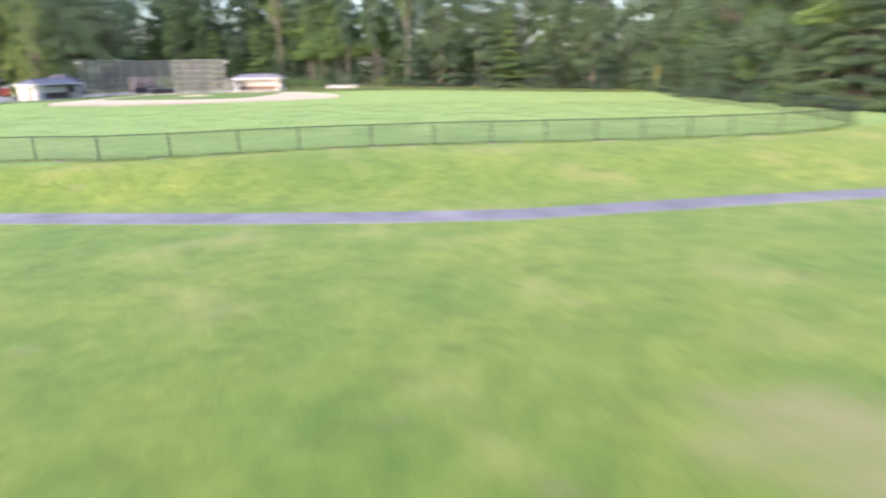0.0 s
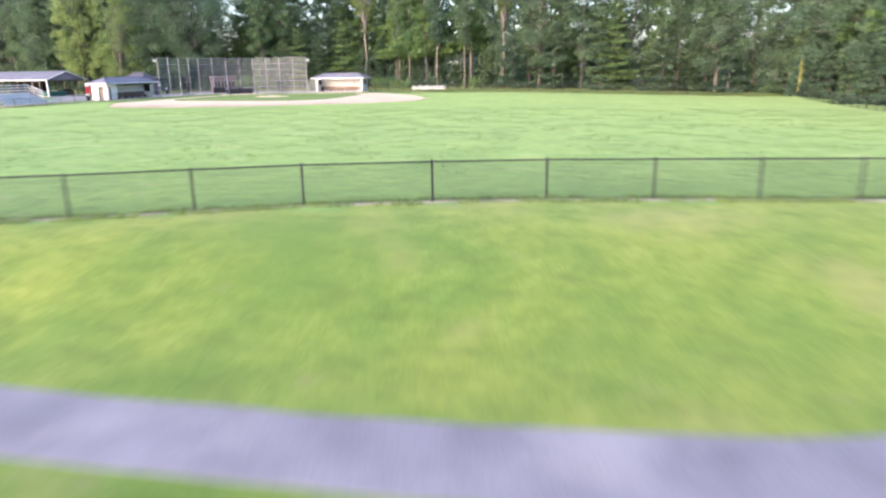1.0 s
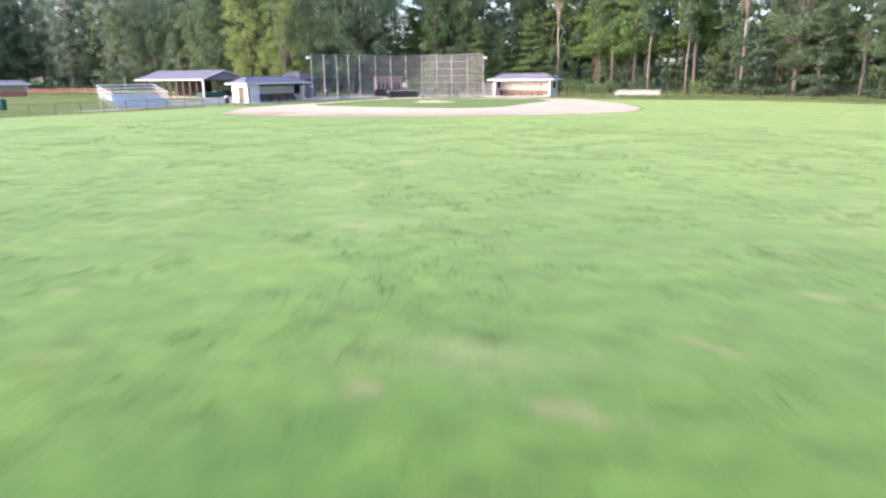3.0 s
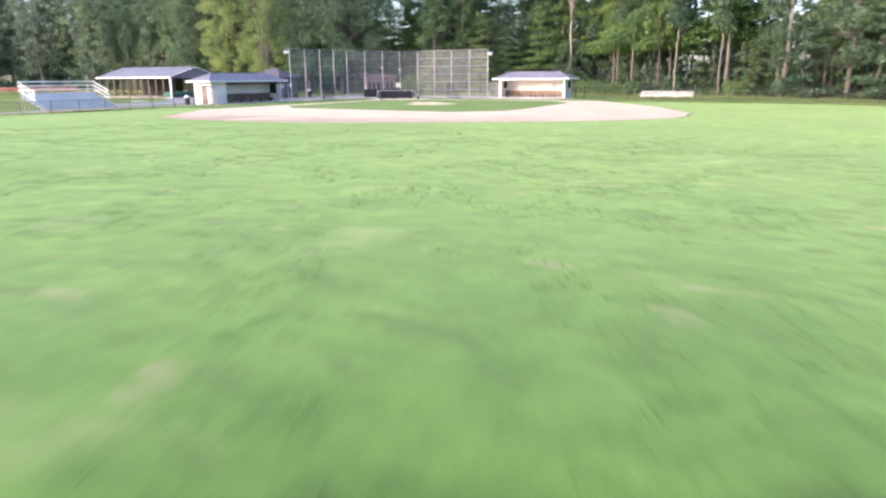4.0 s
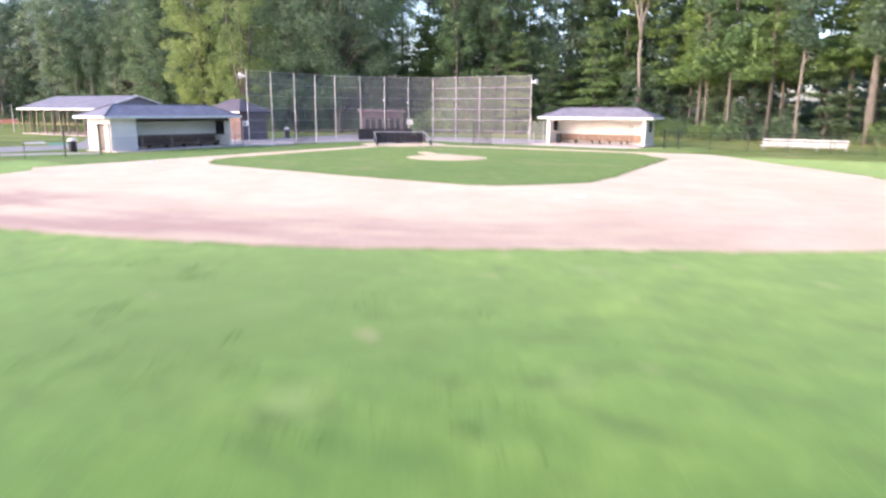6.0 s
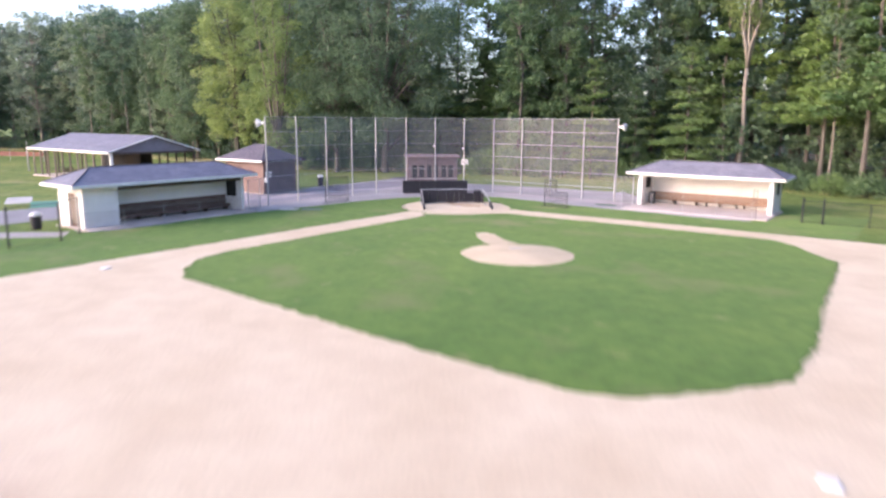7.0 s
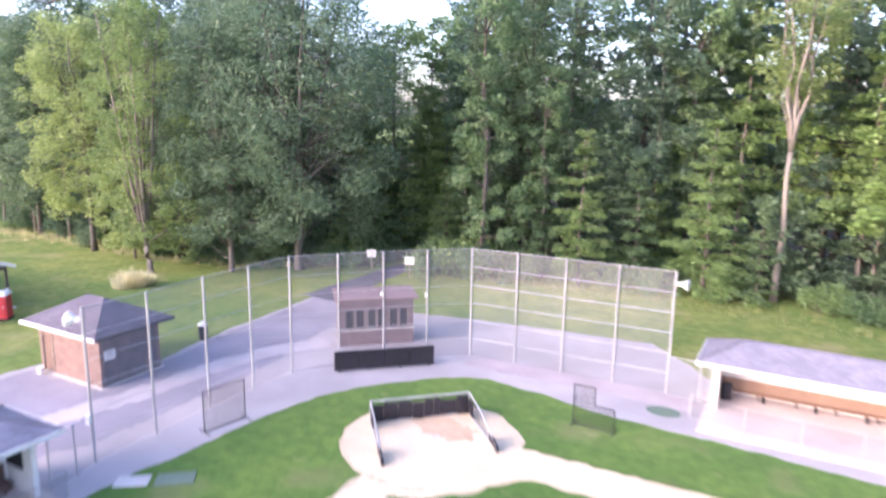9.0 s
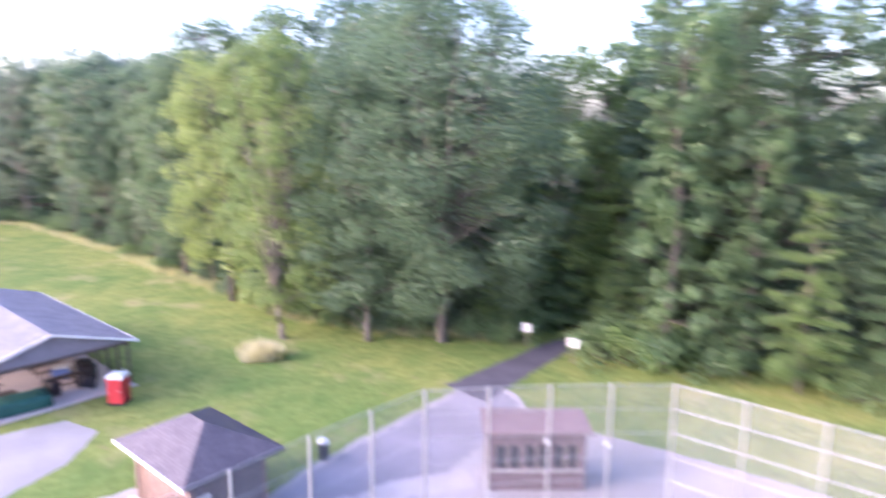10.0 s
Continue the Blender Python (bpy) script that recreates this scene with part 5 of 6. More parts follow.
bin_can(-83.0, 105.1, "black drum trash can with a pale liner", BLACK_VINYL, WHITE, 0.8, 0.3)
bin_can(-89.5, 134.0, "dark grey trash can with a white domed lid", BLACK_VINYL, WHITE)
for x, y, h in ((-109.0, 127.4, 1.0), (-109.9, 130.0, 1.15), (-111.6, 130.4, 0.95), (-108.6, 129.4, 0.9)):
    grill = thing("covered_grill", pose(x, y, 0.09, 0, 0, x * 31 % 50), "dark covered grill standing under the pavilion roof", "grill", "covered grills")
    part("cover", boxed(-0.55, 0.55, -0.32, 0.32, 0.12, h, bevel=0.12), BLACK_VINYL, grill)
    for px in (-0.45, 0.45):
        part("leg", boxed(px - 0.03, px + 0.03, -0.25, 0.25, 0.0, 0.14), BLACK_STEEL, grill)
bin_can(-95.5, 82.5, "dark green trash can on the lawn", GREEN_DARK, GREEN_DARK, 1.1, 0.45)


def trail_sign(x, y, turn):
    ob = thing("trail_sign", pose(x, y, 0, 0, 0, turn), "small white notice on a wooden post by the woods", "sign", "trail signs")
    part("post", boxed(-0.06, 0.06, 0, 0.10, -0.1, 1.5, bevel=0.01), WOOD_GREY, ob)
    part("board", boxed(-0.42, 0.42, -0.035, 0.0, 1.25, 1.95, bevel=0.01), WHITE, ob)
    for k in range(4):
        part("text_bar", boxed(-0.32, 0.30 - 0.1 * (k % 2), -0.041, -0.035, 1.80 - k * 0.13, 1.83 - k * 0.13), DARK, ob)


trail_sign(-91.6, 156.1, 25)
trail_sign(-86.9, 155.3, 25)

pole = thing("foul_pole", pose(26.2, 130.0, ground_z(26.2, 130)), "tall yellow painted foul pole by the woods", "foul pole")
part("shaft", tubed([(0, 0, -0.3), (0, 0, 6.2)], 0.075, 12), YELLOW, pole)
part("screen", sheet((0.1, 0), (0.30, 0), 2.2, 6.1), mesh_material("yellow_mesh", (0.28, 0.255, 0.06), 0.012, 0.03), pole)
part("screen_bar", tubed([(0.30, 0, 2.2), (0.30, 0, 6.1)], 0.02, 6), YELLOW, pole)

# the neighbouring field at the left: low shelter and red screened fence
shelter = thing("field_shelter", pose(-164, 118.5, 0, 0, 0, 62), "small white block shelter of the next ball field", "shelter")
part("wall", boxed(-4.5, 4.5, 1.2, 1.4, 0, 2.4), BLOCK, shelter)
for x in (-4.5, 4.3):
    part("wall", boxed(x, x + 0.2, -1.2, 1.2, 0, 2.4), BLOCK, shelter)
part("bench_wall", boxed(-4.3, 4.3, -1.3, -1.2, 0, 1.1), RED_SCREEN, shelter)
part("roof", wall_uv(hip_roof(bmesh.new(), -5.3, 5.3, -2.0, 2.0, 2.6, 0.8, (-3.3, 3.3))), SHINGLE, shelter)
part("fascia", boxed(-5.32, 5.32, -2.03, -1.99, 2.42, 2.61), WHITE, shelter)
rs = thing("screened_fence", pose(0, 0, 0), "red wind-screened fence of the next ball field", "fence")
rp = along([(-172, 124), (-148, 135.2)], 3.0)
for p in rp:
    part("post", tubed([(*p, -0.2), (*p, 1.9)], 0.035, 6), STEEL, rs)
for p, q in zip(rp, rp[1:]):
    part("screen", boxed(-0.01, 0.01, 0.02, math.dist(p, q) - 0.02, 0.75, 1.45), RED_SCREEN, rs).matrix_basis = Matrix.Translation((*p, 0)) @ Matrix.Rotation(math.atan2(q[1] - p[1], q[0] - p[0]) - math.pi / 2, 4, "Z")


# ---- trees ----
def leaf_mesh(name, clusters, per, size, material, flat=0.0, seed=0, droop=0.0):
    """A crown of small leaf sprays scattered in clusters (x, y, z, rx, rz)."""
    per, size = per * 2, size * 0.72
    rng = np.random.default_rng(seed)
    c = np.array(clusters, float)
    k = np.repeat(np.arange(len(c)), np.maximum(3, (per * (c[:, 3] / c[:, 3].mean()) ** 1.4).astype(int)))
    n = len(k)
    d = rng.normal(size=(n, 3))
    d /= np.linalg.norm(d, axis=1, keepdims=True)
    d *= rng.uniform(0.25, 1.0, (n, 1)) ** 0.6
    at = c[k, :3] + d * np.stack([c[k, 3], c[k, 3], c[k, 4]], 1)
    at[:, 2] -= droop * (d[:, 0] ** 2 + d[:, 1] ** 2)
    u = rng.normal(size=(n, 3))
    u[:, 2] = u[:, 2] * (1 - flat) - 0.25
    u /= np.linalg.norm(u, axis=1, keepdims=True)
    v = np.cross(u, rng.normal(size=(n, 3)) * (1 - flat) + np.array([0, 0, flat * 2.0]))
    v /= np.linalg.norm(v, axis=1, keepdims=True)
    nn = np.cross(u, v)
    s = size * rng.uniform(0.55, 1.35, (n, 1))
    corners = np.stack([at - u * s * 0.50 - v * s * 0.30, at + u * s * 0.62 + nn * s * 0.10, at - u * s * 0.30 + v * s * 0.46], 1)
    me = bpy.data.meshes.new(name)
    me.vertices.add(3 * n)
    me.vertices.foreach_set("co", corners.reshape(-1).astype(np.float32))
    me.loops.add(3 * n)
    me.polygons.add(n)
    me.loops.foreach_set("vertex_index", np.arange(3 * n, dtype=np.int32))
    me.polygons.foreach_set("loop_start", (np.arange(n) * 3).astype(np.int32))
    me.update(calc_edges=True)
    me.materials.append(material)
    return me


def wiggle(p, q, rnd, bend, n=4):
    p, q = Vector(p), Vector(q)
    out = []
    for i in range(n + 1):
        f = i / n
        off = Vector((rnd.uniform(-1, 1), rnd.uniform(-1, 1), 0)) * bend * math.sin(f * math.pi)
        out.append(p.lerp(q, f) + off)
    return out


def make_tree(label, height, bare, spread, seed, leaf, bark, clusters=46, per=75, size=0.42, shape="round", trunk_r=None, forks=1, category="tree", fork_at=None):
    """A tapered trunk with limbs that reach into leaf clusters. bare: height below the crown; spread: crown radius."""
    rnd = random.Random(seed)
    ob = thing("tree", pose(0, 0, 0), label, category)
    r0 = trunk_r or 0.011 * height + 0.03
    bm = bmesh.new()
    lean = Vector((rnd.uniform(-0.5, 0.5), rnd.uniform(-0.5, 0.5), 0)) * height * 0.03
    tops = []
    split = fork_at or bare + (height - bare) * (0.25 if forks > 1 else 0.93)
    path = wiggle((0, 0, -0.3), Vector((0, 0, split)) + lean, rnd, 0.12 + 0.004 * height, 6)
    tube(bm, path, [r0 * 1.35] + [r0 * (1 - 0.75 * (i / 6) * (0.5 if forks > 1 else 1)) for i in range(1, 7)], 8)
    stems = [(path, r0)]
    for k in range(forks if forks > 1 else 0):
        ang = k * math.tau / forks + rnd.uniform(-0.4, 0.4)
        reach = spread * (0.55 if forks < 5 else rnd.uniform(0.25, 0.5))
        tip = Vector((math.cos(ang) * reach, math.sin(ang) * reach, height * rnd.uniform(0.86, 0.97))) + lean
        pth = wiggle(path[-1], tip, rnd, 0.35, 5)
        tube(bm, pth, [r0 * 0.52 * (1 - 0.85 * i / 5) + 0.02 for i in range(6)], 6)
        stems.append((pth, r0 * 0.5))
    out = []
    if shape == "cone":         # flat boughs in whorls, one above the other, long and short, drooping at their tips
        tiers = max(5, int((height - bare) / 1.25))
        arms = max(4, round(clusters / tiers / 1.6))
        per = per * clusters / (2.6 * tiers * arms)
        for i in range(tiers):
            f = (i + 0.5) / tiers
            a0 = rnd.uniform(0, math.tau)
            for k in range(arms):
                a = a0 + (k + rnd.uniform(-0.3, 0.3)) * math.tau / arms
                z = bare + (height - bare) * f + rnd.uniform(-0.35, 0.35)
                reach = (spread * (1.03 - f) ** 0.75 + 0.25) * rnd.uniform(0.55, 1.12)
                root = min(path, key=lambda q: abs(q.z - z))
                way = Vector((math.cos(a), math.sin(a), 0))
                tip = Vector((root.x, root.y, z)) + way * reach + Vector((0, 0, rnd.uniform(0.05, 0.28) * reach * (1 if f > 0.6 else -0.5)))
                foot = Vector((root.x, root.y, z - 0.08 * reach))
                tube(bm, [foot, foot.lerp(tip, 0.5) + Vector((0, 0, 0.05 * reach)), tip], [max(0.02, 0.16 * r0), 0.02, 0.008], 3, cap=False)
                for g, cr in ((0.34, 0.30), (0.66, 0.30), (0.95, 0.21)) if reach > 1.0 else ((0.5, 0.45), (0.9, 0.3)):
                    side = Vector((-way.y, way.x, 0)) * rnd.uniform(-0.22, 0.22) * reach
                    p = foot.lerp(tip, g) + side * g
                    rad = max(0.35, cr * reach * rnd.uniform(0.8, 1.25))
                    out.append((*p, rad, rnd.uniform(*((0.16, 0.30) if height < 18 else (0.38, 0.62))) * min(1.4, rad + 0.3)))
    for i in range(0 if shape == "cone" else clusters):
        f = (i + rnd.random()) / clusters
        z = bare + (height - bare) * f
        if shape == "round":
            reach = spread * (0.35 + 0.65 * math.sin(math.pi * min(1, 0.12 + 0.86 * f)) ** 0.8)
        elif shape == "high":
            reach = spread * (0.25 + 0.75 * f ** 0.8) * (1.0 if f < 0.9 else 0.7)
        else:
            reach = spread * (0.8 + 0.2 * math.sin(f * 9))
        a, far = rnd.uniform(0, math.tau), reach * (rnd.uniform(0.25, 1.0) ** 0.5)
        p = Vector((math.cos(a) * far, math.sin(a) * far, z + rnd.uniform(-0.4, 0.4))) + lean * f
        cr = rnd.uniform(0.6, 1.3) * (0.145 * spread + 0.38)
        if i % 5 == 4:
            p = Vector((rnd.uniform(-0.7, 0.7), rnd.uniform(-0.7, 0.7), p.z)) + lean * f
        out.append((*p, cr, cr * 0.70))
        pth, rr = stems[rnd.randrange(len(stems))]
        want = z - 0.45 * far
        j = min(range(len(pth)), key=lambda q: abs(pth[q].z - want))
        if j == 0:
            j = 1
        if i % 2 == 0:
            limb = wiggle(pth[j], p, rnd, 0.18, 2)
            tube(bm, limb, [max(0.02, rr * 0.28), max(0.016, rr * 0.18), 0.010], 4, cap=False)
    part("trunk", bm, bark, ob, smooth=True)
    crown = new("crown", leaf_mesh("crown", out, per, size, leaf, 0.55 if shape == "cone" else 0.15, seed, 0.35 if shape == "cone" else 0.0))
    crown.parent = ob
    return ob


def make_bush(label, height, spread, seed, leaf, per=60, size=0.26, category="bush", name="bush"):
    rnd = random.Random(seed)
    ob = thing(name, pose(0, 0, 0), label, category)
    bm = bmesh.new()
    out = []
    for i in range(14):
        a, far = rnd.uniform(0, math.tau), spread * rnd.random() ** 0.5
        z = height * rnd.uniform(0.22, 0.85) * (1 - 0.45 * far / spread)
        out.append((math.cos(a) * far, math.sin(a) * far, z, rnd.uniform(0.35, 0.6) * spread, rnd.uniform(0.25, 0.40) * height))
        tube(bm, wiggle((math.cos(a) * far * 0.2, math.sin(a) * far * 0.2, -0.1), out[-1][:3], rnd, 0.1, 2), [0.03, 0.02, 0.008], 5, cap=False)
    part("stem", bm, BARK if leaf is not WEED else WEED, ob)
    crown = new("leaves", leaf_mesh("leaves", out, per, size, leaf, 0.1, seed))
    crown.parent = ob
    return ob


OAK_A = make_tree("tall dark green broadleaf tree at the wood's edge", 25, 4.2, 5.9, 11, LEAF, BARK, 165, 46, 0.40)
OAK_B = make_tree("tall dense dark green oak in the woods", 27, 7.0, 5.0, 12, LEAF, BARK, 125, 46, 0.40, "high")
OAK_C = make_tree("broad dark green tree with low limbs", 22, 2.8, 6.2, 13, LEAF, BARK, 165, 44, 0.40, forks=3)
OAK_D = make_tree("dark green tree standing back in the woods", 24, 4.5, 5.2, 24, LEAF, BARK, 80, 24, 0.70)
PINE_D = make_tree("tall dark pine standing back in the woods", 25, 7.0, 4.2, 25, LEAF_PINE, BARK, 50, 44, 0.56, "cone", trunk_r=0.22)
SLIM_A = make_tree("slim woodland tree with a bare straight trunk", 24, 5.5, 3.7, 14, LEAF, BARK, 95, 46, 0.40, trunk_r=0.15)
SLIM_B = make_tree("slim bright green woodland tree leafed to its foot", 21, 1.6, 2.7, 15, LEAF_BRIGHT, BARK, 100, 44, 0.36, "column", trunk_r=0.17)
SLIM_P = make_tree("slim tall tree with a long bare pale trunk", 24, 9.0, 3.4, 27, LEAF, BARK_MID, 60, 44, 0.40, "high", trunk_r=0.13)
PINE = make_tree("light green white pine with layered boughs", 17, 0.8, 4.2, 16, LEAF_PINE, BARK, 110, 90, 0.29, "cone", trunk_r=0.20)
PINE_LOW = make_tree("low hemlock with dark layered boughs to the ground", 10, 0.4, 3.2, 26, LEAF, BARK, 60, 26, 0.52, "cone", trunk_r=0.12)
PINE_TALL = make_tree("tall pine with high layered boughs and brown trunk", 24, 7.0, 3.9, 17, LEAF_PINE, BARK, 90, 46, 0.42, "cone", trunk_r=0.22)
PALE = make_tree("tall forked tree with pale bark and a thin high crown", 24.5, 15.0, 4.6, 18, LEAF_OLIVE, BARK_PALE, 60, 70, 0.30, "high", trunk_r=0.26, forks=6, fork_at=11.2)
OLIVE = make_tree("broad mid-green tree with several low stems", 23, 2.2, 4.6, 28, LEAF_MID, BARK_MID, 150, 80, 0.29, forks=4, trunk_r=0.30, fork_at=2.6)
# lighter-leaved oak: haze over the woods put into leaf colour
OAK_HAZE = make_tree("broadleaf tree at the wood's edge, leaves lightened for haze", 24, 3.0, 5.4, 35, LEAF_MID, BARK, 150, 46, 0.38)
# two far-left trees with haze painted into their leaf colour
HAZE_TREE = make_tree("tall tree beyond the pavilion, leaves paled grey-green for haze", 25, 4.0, 5.2, 36, LEAF_HAZE, BARK_MID, 110, 27, 0.52)
HAZE_SLIM = make_tree("slim tree with a long bare trunk, leaves paled grey-green for haze", 24, 7.5, 3.6, 37, LEAF_HAZE, BARK_MID, 80, 30, 0.50, "high", trunk_r=0.15)
BIG_OAK = make_tree("huge dark green oak with a wide domed crown", 27, 4.6, 9.6, 30, LEAF_OAK, BARK, 430, 72, 0.33, forks=5, trunk_r=0.42, fork_at=7.5)
GOLD_LOW = make_tree("young yellow-green tree under the wood's edge", 10.5, 1.2, 3.6, 34, LEAF_YELLOW, BARK, 60, 44, 0.40, trunk_r=0.10)
YOUNG = make_tree("young light green tree with tiered boughs", 14, 1.5, 3.0, 29, LEAF_BRIGHT, BARK, 90, 80, 0.27, "cone", trunk_r=0.13)
GOLD = make_tree("yellow-green leafed tree catching the evening light", 21, 4.0, 4.9, 19, LEAF_YELLOW, BARK, 140, 84, 0.30, forks=3)
SAPLING = make_tree("young bright green sapling under the wood's edge", 8.5, 0.6, 2.1, 20, LEAF_BRIGHT, BARK, 40, 30, 0.40, "cone", trunk_r=0.07)
SAPLING_B = make_tree("young broadleaf sapling under taller trees", 7.0, 0.4, 2.4, 21, LEAF, BARK, 36, 30, 0.42, trunk_r=0.06)
BUSH = make_bush("leafy green bush at the wood's edge", 2.3, 1.7, 31, LEAF_BRIGHT)
BUSH_D = make_bush("dark green undergrowth bush beneath the trees", 3.0, 2.0, 32, LEAF)


def make_weeds(label, seed):
    """Dry grass standing in a loose sheaf of thin bent blades."""
    rnd = random.Random(seed)
    ob = thing("weed_clump", pose(0, 0, 0), label, "weeds")
    bm = bmesh.new()
    for i in range(520):
        a, far = rnd.uniform(0, math.tau), 1.25 * rnd.random() ** 0.5
        x, y, h = math.cos(a) * far, math.sin(a) * far, rnd.uniform(0.6, 1.55) * (1 - 0.3 * far)
        lean = Vector((math.cos(a), math.sin(a), 0)) * rnd.uniform(0.1, 0.7) * h
        side = Vector((-math.sin(a + 0.9), math.cos(a + 0.9), 0)) * rnd.uniform(0.03, 0.06)
        p = Vector((x, y, -0.05))
        q, r = p + Vector((0, 0, h * 0.6)) + lean * 0.35, p + Vector((0, 0, h)) + lean
        v = [bm.verts.new(u) for u in (p - side, p + side, q + side, q - side, r)]
        bm.faces.new(v[:4])
        bm.faces.new((v[3], v[2], v[4]))
    part("blade_sheaf", bm, WEED, ob)
    return ob


WEEDS = make_weeds("pale dry grass clump at the edge of the lawn", 33)
used = set()


def plant(kind, x, y, size=1.0, turn=None, z=None, tall=1.0):
    rnd = random.Random(int(x * 131 + y * 977))
    turn = rnd.uniform(0, 360) if turn is None else turn
    m = pose(x, y, ground_z(max(-140, min(60, x)), max(-40, min(200, y))) if z is None else z, 0, 0, turn)
    ob = copy_thing(kind, m) if kind in used else kind
    used.add(kind)
    ob.matrix_basis = m @ Matrix.Diagonal((size, size, size * tall, 1))
    return ob


MARKED = [(-120.9, 147.8)]
plant(GOLD, -120.9, 147.8, 1.10, turn=74)
# marked trees of the wood's edge
for kind, x, y, size in [
    (OLIVE, -107.6, 144.4, 1.02), (GOLD_LOW, -114.2, 147.6, 1.0), (OAK_C, -102.0, 148.6, 1.0), (BIG_OAK, -97.4, 152.6, 1.0), (BIG_OAK, -107.5, 156.6, 0.96), (OAK_HAZE, -93.5, 163.0, 0.95),
    (OAK_A, -134.6, 150.4, 0.92), (PINE_LOW, -96.9, 166.0, 1.22), (SLIM_B, -91.4, 167.5, 1.16),
    (SLIM_B, -81.1, 158.4, 1.3), (SLIM_B, -84.8, 161.6, 0.72), (SLIM_B, -76.8, 161.8, 0.9), (YOUNG, -68.6, 162.6, 0.82), (YOUNG, -72.9, 160.6, 0.98), (PINE, -63.0, 163.4, 0.88), (PALE, -57.6, 164.4, 1.08), (SAPLING, -58.9, 162.2, 0.9), (PINE_TALL, -46.0, 160.6, 1.1),
    (OAK_B, -86.0, 166.0, 0.98), (OAK_A, -76.5, 167.5, 1.12), (SLIM_A, -68.6, 168.0, 1.05), (PINE_TALL, -61.5, 171.5, 1.05), (OAK_B, -53.5, 173.0, 0.95), (PINE_TALL, -55.8, 172.0, 1.0),
    (PINE_TALL, -49.8, 163.4, 1.0), (OAK_D, -54.5, 175.0, 1.18), (OAK_D, -59.2, 176.5, 1.2), (OAK_D, -65.5, 174.0, 1.15), (OAK_D, -48.4, 170.5, 1.15), (OAK_D, -71.0, 175.0, 1.2), (PINE_TALL, -51.8, 168.0, 1.0),
    (PINE, -94.0, 162.2, 0.72), (OAK_HAZE, -90.2, 172.0, 1.0), (YOUNG, -87.4, 168.6, 0.95), (OAK_HAZE, -83.6, 168.4, 1.05), (YOUNG, -84.2, 162.8, 0.8), (PINE, -88.6, 165.4, 0.86), (PINE, -92.8, 166.4, 0.80), (YOUNG, -86.0, 160.6, 0.72), (OAK_HAZE, -98.0, 165.0, 0.9), (YOUNG, -95.6, 161.0, 0.7), (YOUNG, -93.2, 158.6, 0.95), (YOUNG, -91.9, 161.8, 0.9), (PINE, -91.0, 165.6, 0.95), (YOUNG, -95.6, 156.6, 0.55)]:
    plant(kind, x, y, size)
    MARKED.append((x, y))
for kind, x, y, size in [
    (SLIM_P, -48.9, 162.0, 1.0), (PINE_TALL, -41.5, 158.2, 1.05), (SLIM_P, -38.5, 156.0, 1.06), (SLIM_P, -32.3, 155.2, 0.98), (PALE, -24.0, 153.8, 1.0), (OAK_A, -16.5, 153.6, 1.0),
    (SLIM_A, -8.1, 152.6, 1.02), (PINE, -1.3, 152.2, 0.96), (SLIM_P, 9.9, 152.2, 1.1), (OAK_A, 16.8, 150.2, 1.0), (SLIM_A, 25.9, 146.2, 1.0), (SLIM_P, -150.5, 152.0, 1.0), (SLIM_P, -164.0, 152.4, 1.05), (SLIM_P, -124.9, 150.2, 0.9),
    (SLIM_P, -157.4, 151.6, 1.0), (SLIM_P, -143.2, 151.0, 0.95), (SLIM_P, -136.6, 150.9, 1.02), (SLIM_P, -171.5, 152.2, 1.0), (SLIM_P, -129.8, 150.8, 0.96), (SLIM_P, -18.5, 155.0, 1.0)]:
    plant(kind, x, y, size)
    MARKED.append((x, y))
# hemlocks with boughs to the ground, before the taller trees of right field
for x, y, size in ((-21.6, 151.4, 1.2), (-13.4, 151.4, 1.25), (-4.2, 150.8, 1.1), (7.0, 150.2, 1.2), (18.6, 147.8, 1.2)):
    plant(PINE_LOW, x, y, size)
    MARKED.append((x, y))
# edge of the woods, from far left round the infield to right field
EDGE = [(-214, 122), (-203, 146), (-190, 152.5), (-156, 153), (-138, 151.5), (-124, 152), (-110, 151), (-98, 157), (-88, 166), (-80, 163), (-66, 167), (-52, 166), (-40, 160), (-26, 156), (-10, 154.5), (10, 153), (27, 148), (29, 120), (27.5, 90), (26, 60), (26.5, 42)]
rnd = random.Random(77)
rows = [(3.0, 5.2, (OAK_B, SLIM_B, OAK_A, PINE_TALL, OAK_C, OAK_A)), (10.0, 6.8, (OAK_D, OAK_D, PINE_D, OAK_D))]
